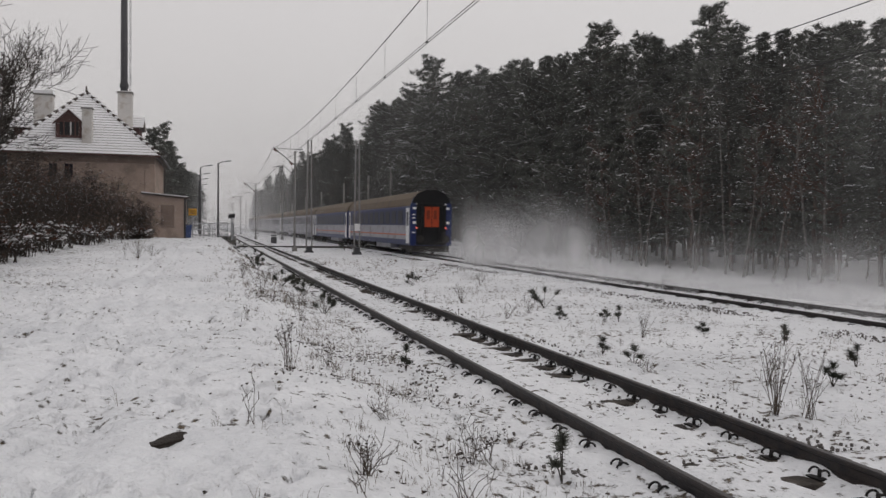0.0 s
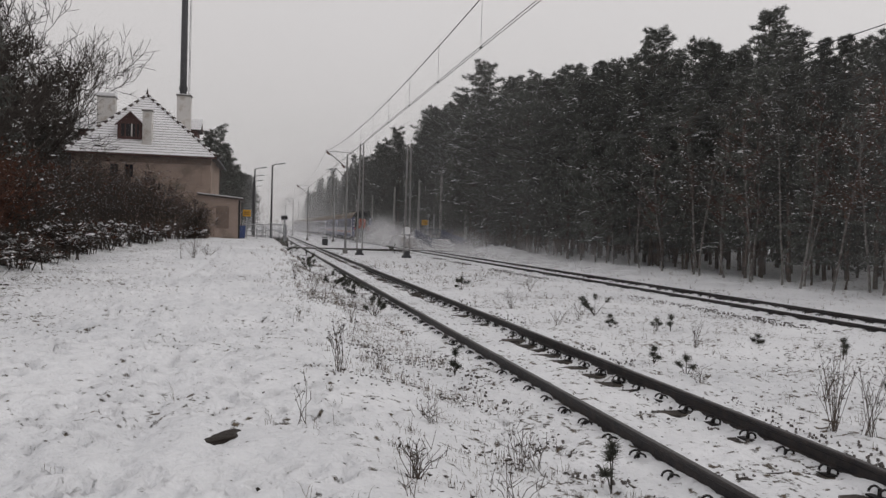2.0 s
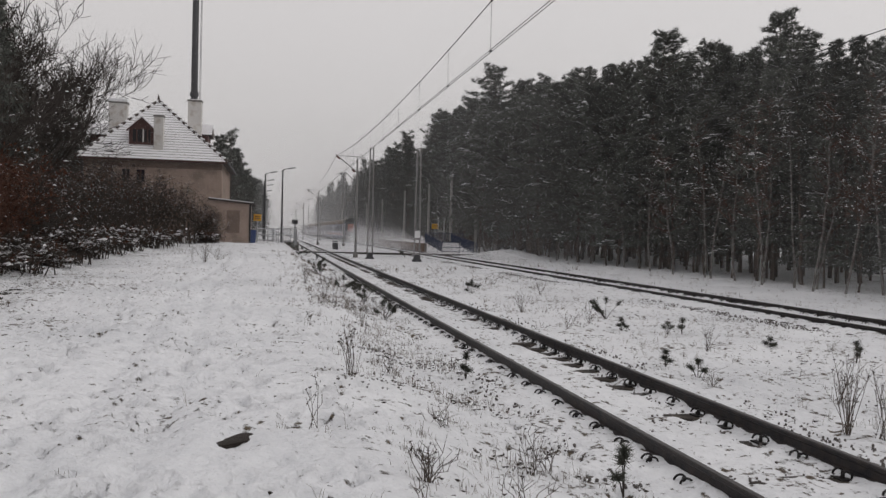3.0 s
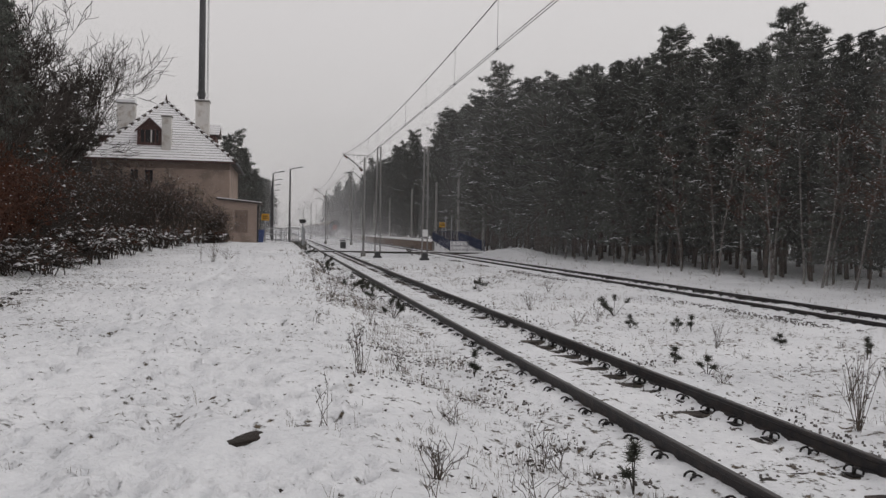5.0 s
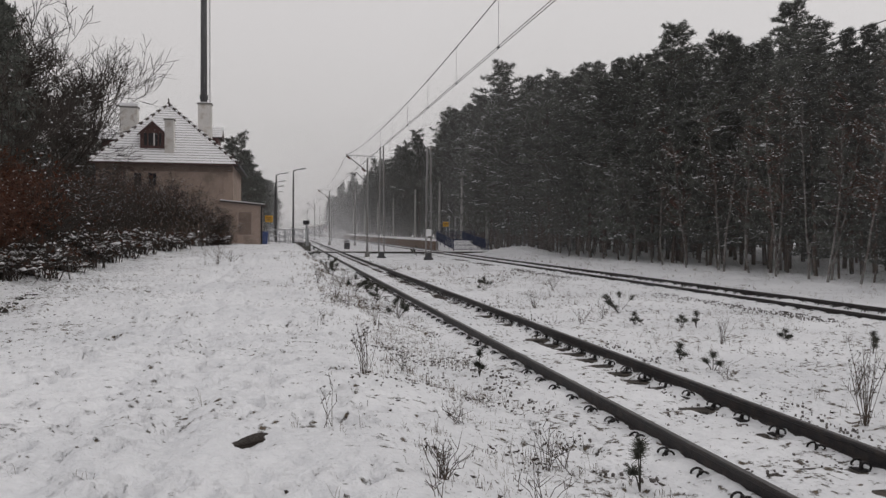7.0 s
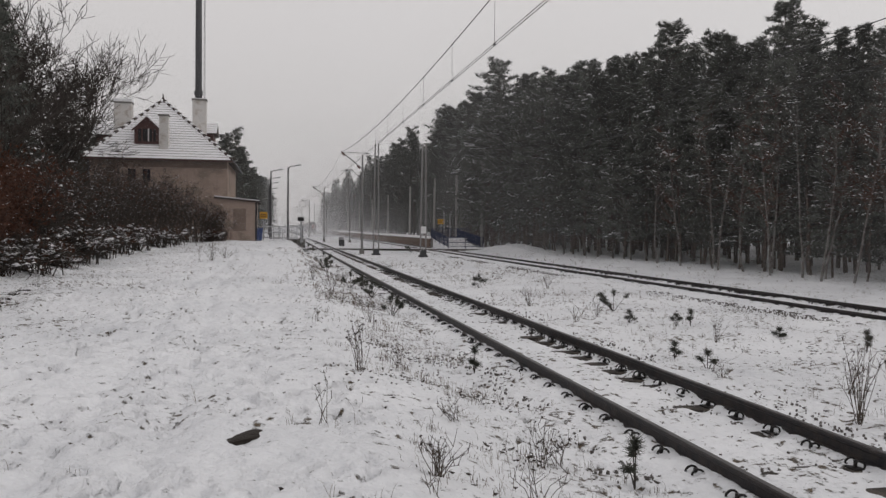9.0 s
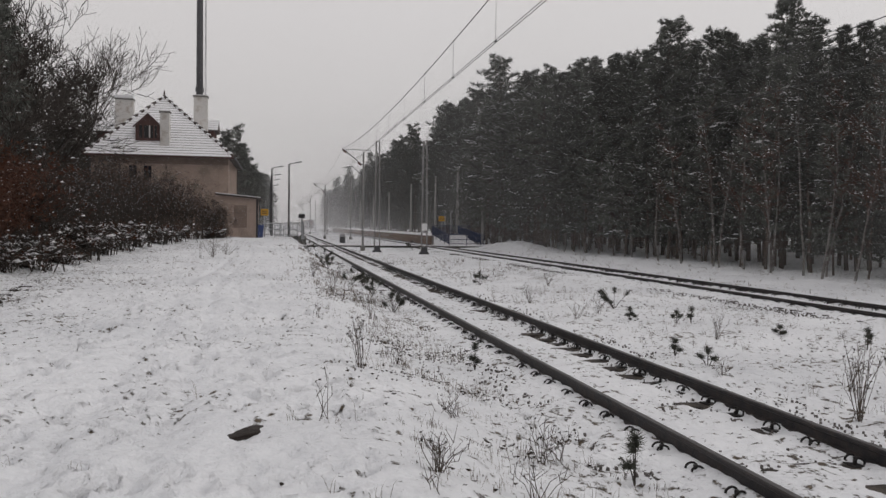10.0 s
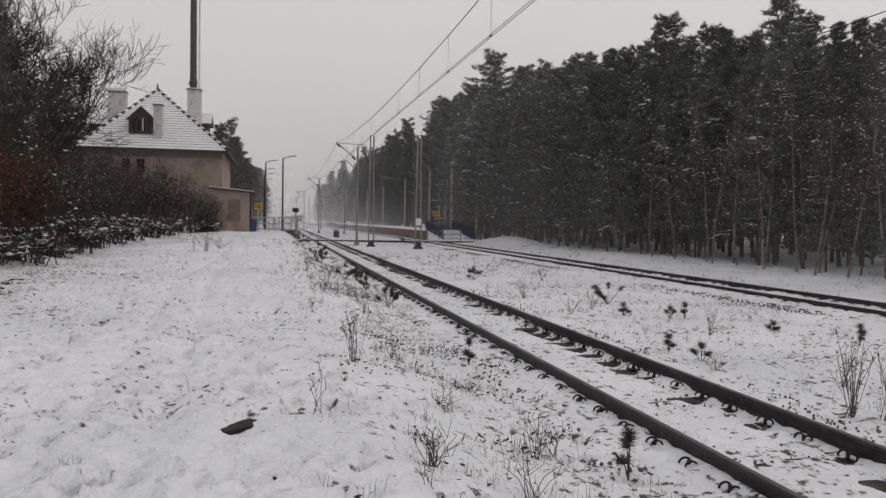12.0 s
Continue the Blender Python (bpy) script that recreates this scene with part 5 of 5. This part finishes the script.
# ---- plants in the snow ----
def seedling(seed, x, y, h, w, tops, label):
    """A knee-high pine seedling: a stem, short boughs and brushes of dark needles."""
    rnd = random.Random(seed)
    t = thing("pine_seedling", pose(x, y, float(level(x, y)) - 0.02), label, "pine seedling", "pine seedlings")
    v, f, nv, nf = [], [], [], []
    spots = []
    for k in range(tops):
        a = rnd.uniform(0, 6.28)
        end = Vector((math.cos(a) * w * (k > 0) * rnd.uniform(0.5, 1), math.sin(a) * w * (k > 0) * rnd.uniform(0.5, 1), h * (1 if k == 0 else rnd.uniform(0.35, 0.85))))
        limb_tubes(v, f, [Vector((0, 0, 0)), end * 0.5 + Vector((0, 0, 0.03)), end], [0.008, 0.006, 0.004], 4)
        for j in range(5):
            spots.append(end * (1 - 0.05 * j))
    for c in spots:
        for k in range(36):
            d = Vector((rnd.gauss(0, 1), rnd.gauss(0, 1), rnd.gauss(0.6, 0.7))).normalized() * rnd.uniform(0.05, 0.11) * (1 + 0.01 * y)
            s = d.orthogonal().normalized() * 0.004
            b = len(nv)
            nv += [tuple(c - s), tuple(c + s), tuple(c + d)]
            nf.append((b, b + 1, b + 2))
    mesh_part("stem", v, f, TWIG, t)
    tagged(mesh_part("needles", nv, nf, NEEDLE_NEAR, t), kind="stuff")


NEEDLE_NEAR = leaf_mat("seedling_needles", (0.055, 0.06, 0.05), (0.085, 0.085, 0.07), 0.4)
SEED = "knee-high dark pine seedling standing in the snow"
for k, (x, y, h, w, n) in enumerate(((2.74, 11.0, 0.4, 0.07, 3), (6.15, 10.6, 0.34, 0.2, 3), (6.24, 11.76, 0.3, 0.12, 3), (2.78, 5.85, 0.44, 0.16, 3), (9.9, 11.9, 0.42, 0.2, 4), (8.28, 18.8, 0.6, 0.45, 9), (7.6, 16.4, 0.32, 0.15, 4), (8.75, 15.8, 0.38, 0.14, 3), (8.3, 15.6, 0.32, 0.16, 3), (9.46, 13.7, 0.22, 0.2, 4), (2.35, 26.7, 0.62, 0.5, 10), (2.7, 23.4, 0.55, 0.4, 9), (2.29, 42.0, 0.8, 0.6, 10), (10.9, 66.0, 0.9, 0.6, 9), (6.7, 26.4, 0.55, 0.3, 7), (1.7, 66.0, 0.9, 0.8, 10), (2.55, 18.1, 0.6, 0.3, 8), (2.64, 26.0, 0.45, 0.35, 8), (2.0, 34.0, 0.7, 0.5, 9), (1.9, 53.0, 0.8, 0.6, 9), (9.3, 9.6, 0.42, 0.16, 4), (7.95, 8.6, 0.36, 0.12, 4))):
    seedling(200 + k, x, y, h * 0.9, w, n, SEED)


def weed(seed, x, y, h, w, stems, heads, label):
    rnd = random.Random(seed)
    t = thing("dry_weed", pose(x, y, float(level(x, y)) - 0.02), label, "dry plant", "dry weeds")
    v, f, hv, hf = [], [], [], []
    for k in range(stems):
        a = rnd.uniform(0, 6.28)
        tip = Vector((math.cos(a) * w * rnd.random(), math.sin(a) * w * rnd.random(), h * rnd.uniform(0.5, 1)))
        mid = tip * 0.5 + Vector((rnd.gauss(0, 0.015), rnd.gauss(0, 0.015), 0.04))
        o = Vector((rnd.gauss(0, 0.03), rnd.gauss(0, 0.03), 0))
        limb_tubes(v, f, [o, o * 0.5 + mid, tip], [0.0036, 0.003, 0.0017], 3)
        for j in range(2):
            p = mid.lerp(tip, rnd.random())
            q = p + Vector((rnd.gauss(0, 0.05), rnd.gauss(0, 0.05), rnd.uniform(0.03, 0.12)))
            limb_tubes(v, f, [p, q], [0.003, 0.0015], 3)
            if rnd.random() < heads:
                blades(hv, hf, q, rnd, 5, 0.022, 0.008, 0.2, 0.0, 0.0)
        if rnd.random() < heads:
            blades(hv, hf, tip, rnd, 8, 0.03, 0.01, 0.2, 0.0, 0.0)
    tagged(mesh_part("stalk", v, f, WEED, t), kind="stuff")
    if hv:
        tagged(mesh_part("seed_head", hv, hf, WEED_DARK, t), kind="stuff")


WEED = mat("dry_stalks", (0.085, 0.068, 0.055), 0.85, 0, 0.3, 5, 60, 0.2, None, 0.5, 0.1, 0.3)
WEED_DARK = mat("dark_seed_heads", (0.045, 0.035, 0.03), 0.9, 0, 0.3, 5, 60, 0.2)
for k, (x, y, h, w, n, hd) in enumerate(((0.9, 9.0, 0.68, 0.22, 14, 0.8), (6.15, 7.45, 0.95, 0.28, 22, 0.3), (6.35, 7.2, 0.8, 0.25, 14, 0.4), (7.1, 8.8, 0.5, 0.2, 10, 0.5), (7.9, 13.3, 0.6, 0.25, 12, 0.1), (-2.7, 34.0, 0.9, 0.6, 26, 0.1), (-3.1, 33.2, 1.1, 0.1, 4, 0.0), (-2.2, 35.0, 0.6, 0.6, 22, 0.1), (0.35, 6.6, 0.4, 0.14, 4, 0.3), (1.05, 5.2, 0.28, 0.25, 22, 0.1), (1.7, 5.0, 0.4, 0.3, 8, 0.1), (2.15, 6.2, 0.4, 0.2, 10, 0.3), (2.3, 6.3, 0.3, 0.18, 8, 0.4), (1.75, 15.5, 0.6, 0.3, 12, 0.3), (1.3, 20.5, 0.7, 0.35, 14, 0.3), (1.0, 24.5, 0.6, 0.3, 14, 0.3), (5.9, 9.8, 0.3, 0.2, 10, 0.2), (7.3, 17.5, 0.5, 0.3, 12, 0.2), (6.4, 16.5, 0.4, 0.3, 12, 0.1), (6.6, 20.5, 0.55, 0.4, 18, 0.1), (9.0, 26.0, 0.5, 0.4, 14, 0.1), (0.6, 13.5, 0.35, 0.1, 3, 0.2), (1.5, 10.2, 0.3, 0.2, 12, 0.2), (0.9, 4.6, 0.24, 0.12, 4, 0.1), (1.6, 7.2, 0.22, 0.2, 12, 0.1))):
    weed(300 + k, x, y, h, w, n, hd, "dry brown weed stalks standing in the snow")

# dead grass: thin blades in loose tufts, thickest beside the near track
gr = random.Random(17)
verts, faces = [], []


def tuft(x, y, n, hgt, wid):
    z = float(level(x, y))
    for k in range(n):
        a, o = gr.uniform(0, 6.28), gr.uniform(0, 0.07)
        px, py = x + gr.gauss(0, 0.035), y + gr.gauss(0, 0.035)
        ln = hgt * gr.uniform(0.4, 1.2)
        ex, ey, ez = math.cos(a) * ln * gr.uniform(0.2, 0.9), math.sin(a) * ln * gr.uniform(0.2, 0.9), ln * gr.uniform(0.3, 1)
        sx, sy = -math.sin(a) * wid, math.cos(a) * wid
        b = len(verts)
        verts.extend([(px - sx, py - sy, z - 0.02), (px + sx, py + sy, z - 0.02), (px + ex * 0.5 + sx * 0.8, py + ey * 0.5 + sy * 0.8, z + ez * 0.75), (px + ex * 0.5 - sx * 0.8, py + ey * 0.5 - sy * 0.8, z + ez * 0.75), (px + ex, py + ey, z + ez)])
        faces.extend([(b, b + 1, b + 2, b + 3), (b + 3, b + 2, b + 4)])


for i in range(3900):
    pick = gr.random()
    y = 3.0 + 45 * gr.random() ** 1.7
    x = gr.gauss(2.0, 0.65) if pick < 0.55 else gr.uniform(5.9, 12.0) if pick < 0.86 else gr.uniform(16.2, 21.5) if pick < 0.93 else gr.uniform(-6, 1)
    if pick >= 0.86 and pick < 0.93:
        y += 14
    if abs(x - TRACK_A) < 1.0:
        continue
    if pick >= 0.93 and gr.random() < 0.7:
        continue
    if vnoise(x * 0.8, y * 0.8, 8) < -0.25 and pick < 0.9:
        continue
    tuft(x, y, gr.randint(3, 9), gr.uniform(0.04, 0.17) * (1 + y * 0.012), 0.0013 + 0.0001 * y)
tagged(mesh_part("dead_grass", verts, faces, DRY), "thin dead grass blades poking through the snow", "grass", kind="stuff")

# leaf litter, frozen clods and twigs lying on the snow
verts, faces = [], []
for i in range(9500):
    pick = gr.random()
    y = 3.0 + 34 * gr.random() ** 1.7
    x = gr.gauss(2.1, 0.7) if pick < 0.55 else gr.uniform(5.8, 12.2) if pick < 0.88 else gr.uniform(-6, 2)
    if pick > 0.93:
        x, y = gr.uniform(-5, 2.6), gr.uniform(33, 68)
    if abs(x - TRACK_A) < 0.95:
        continue
    if vnoise(x * 1.1, y * 1.1, 12) < 0.0 and gr.random() < 0.8:
        continue
    z, a = float(level(x, y)), gr.uniform(0, 6.28)
    s, w = gr.uniform(0.008, 0.03) * (1 + 0.02 * y), gr.uniform(0.004, 0.011) * (1 + 0.02 * y)
    b = len(verts)
    c, d = math.cos(a), math.sin(a)
    verts += [(x + c * s, y + d * s, z + 0.02), (x - d * w, y + c * w, z + 0.005), (x - c * s, y - d * s, z + 0.025), (x + d * w, y - c * w, z + 0.012), (x, y, z + 0.018 + gr.uniform(0, 0.012))]
    faces += [(b, b + 1, b + 4), (b + 1, b + 2, b + 4), (b + 2, b + 3, b + 4), (b + 3, b, b + 4)]
tagged(mesh_part("litter", verts, faces, mat("dark_litter", (0.05, 0.04, 0.033), 0.9, 0, 0.3, 8, 60, 0.3, None, 0.5, 0.1, 0.5)), "dark dead leaves and clods lying on the snow", "litter", kind="stuff")

# bare strip of earth along the foot of the bushes
verts, faces = [], []
for i in range(1500):
    u = gr.random()
    x, y = -6.4 + 0.5 * u + gr.gauss(0, 0.14), 14.5 + 9.5 * u + gr.gauss(0, 0.35)
    x += 0.9 * (1 - u) * 0.8
    z, s, a = float(level(x, y)), gr.uniform(0.03, 0.1), gr.uniform(0, 6.28)
    b = len(verts)
    for k in range(5):
        verts.append((x + s * math.cos(a + k * 1.257) * gr.uniform(0.6, 1.2), y + s * 1.8 * math.sin(a + k * 1.257), z - 0.02))
    verts.append((x, y, z + 0.05))
    faces += [(b + k, b + (k + 1) % 5, b + 5) for k in range(5)]
tagged(mesh_part("earth_strip", verts, faces, bpy.data.materials["dark_wet_earth"]), "dark bare earth along the foot of the bushes", "earth", kind="stuff")


# ---- painted haze sheets and blown snow ----
HAZE_SHEET = mist_mat("thin_haze_sheet", 0.05, 0.02, True)
FAINT = mist_mat("barely_visible_haze_sheet", 0.05, 0.02, True)
WOOD_VEIL = mist_mat("haze_sheet_before_wood", 0.2, 0.02, True)
# white translucent sheets paint haze; the one along the wood lightens its darks
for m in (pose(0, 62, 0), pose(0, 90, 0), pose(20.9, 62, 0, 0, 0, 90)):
    o = mesh_part("haze", [(-90, 0, -0.3), (90, 0, -0.3), (90, 0, 60), (-90, 0, 60)] if m.translation.x < 1 else [(-45, 0, -0.3), (60, 0, -0.3), (60, 0, 40), (-45, 0, 40)], [(0, 1, 2, 3)], WOOD_VEIL if m.translation.x > 1 else FAINT)
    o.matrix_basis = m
    tagged(o, "translucent sheet painted as faint grey winter haze", "haze", "haze", "structure")
# sheets across the line whiten what lies beyond, denser from y 190
THICK = mist_mat("thick_far_haze_sheet", 0.16, 0.02, True)
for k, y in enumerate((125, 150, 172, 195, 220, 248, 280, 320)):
    o = mesh_part("haze", [(-90, 0, -0.3), (90, 0, -0.3), (90, 0, 60), (-90, 0, 60)], [(0, 1, 2, 3)], HAZE_SHEET if y < 190 else THICK)
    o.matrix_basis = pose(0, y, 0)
    tagged(o, "translucent sheet painted as grey winter haze over the far line", "haze", "haze", "structure")

# low still sheets: haze painted over the far tracks to veil the train
LOW = mist_mat("low_haze_veil", 0.19, 0.05, True)
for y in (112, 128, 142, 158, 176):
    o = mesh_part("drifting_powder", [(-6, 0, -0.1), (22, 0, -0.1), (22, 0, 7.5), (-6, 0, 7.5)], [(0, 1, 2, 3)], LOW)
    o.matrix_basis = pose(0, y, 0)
    tagged(o, "still translucent sheet painted as low haze over the far tracks", "haze", "haze", "structure")

POWDER = mist_mat("blown_powder_snow", 0.78, 0.45)
puffs = random.Random(31)
PUFFS = []
for kind in range(4):
    puff = thing("snow_puff", pose(0, 0, 0), "puff of powder snow whirled up behind the train", "snow puff", "powder snow in the train's wake")
    for k in range(4):
        o = Vector((puffs.uniform(-0.4, 0.4), -3 + 2 * k, 0))
        a = Vector((1, -0.35 + puffs.uniform(-0.25, 0.25), 0)).normalized() * (4.2 - 0.5 * abs(k - 1.5))
        n, verts, faces = 6, [], []
        for i in range(n + 1):
            for j in range(n + 1):
                u, v = 2 * i / n - 1, 2 * j / n - 1
                verts.append(tuple(o + a * u + Vector((0, 0.5 * noise.noise(Vector((u * 2, v * 2, k + 9 * kind))), 3.4 * v))))
        faces = [(i * (n + 1) + j, (i + 1) * (n + 1) + j, (i + 1) * (n + 1) + j + 1, i * (n + 1) + j + 1) for i in range(n) for j in range(n)]
        mesh_part("veil", verts, faces, POWDER, puff, smooth=True)
    PUFFS.append(puff)
WAKE = []
for k in range(64):
    y = 12 + 4.2 * k
    o = PUFFS[k] if k < 4 else copy_thing(PUFFS[k % 4], pose(0, 0, 0))
    WAKE.append((o, TRACK_B + puffs.uniform(-0.6, 1.6), y, puffs.uniform(-0.5, 0.9) - (1.3 if y < 33 else 0.0), puffs.uniform(-40, 40)))


# ---- what moves ----
def motions():
    for coach, back in COACHES:
        rows = [(t, pose(TRACK_B, 50.6 + 32.3 * t + back, 0.18)) for t in (0.0, 3.0, 6.0, 9.0, 12.0)]
        walk(coach, rows)
    for puff, x, y, z, turn in WAKE:
        go = (y - 50.6) / 32.3  # the moment the rear end passes
        path = [(-0.02, 0, -4.5, 0), (0.3, 1.0, 0.5 + z, 0.1), (0.7, 3.5, 0.2 + z, 0.5), (1.6, 6.0, -1.0 + z, 1.4), (2.6, 7.0, -2.0 + z, 2.2), (5.0, 7.5, -4.5, 2.6)]

        def at(t):
            for a, b in zip(path, path[1:]):
                if t <= b[0]:
                    u = max(0.0, (t - a[0]) / (b[0] - a[0]))
                    return [p + (q - p) * u for p, q in zip(a[1:], b[1:])]
            return list(path[-1][1:])

        times = sorted({0.0, 12.0, *[round(min(max(go + q[0], 0.0), 12.0), 2) for q in path]})
        rows = []
        for t in times:
            dy, dz, dx = at(t - go)
            rows.append((t, pose(x + dx, y + dy, dz, 0, 0, turn + 6 * dx)))
        walk(puff, rows)


motions()
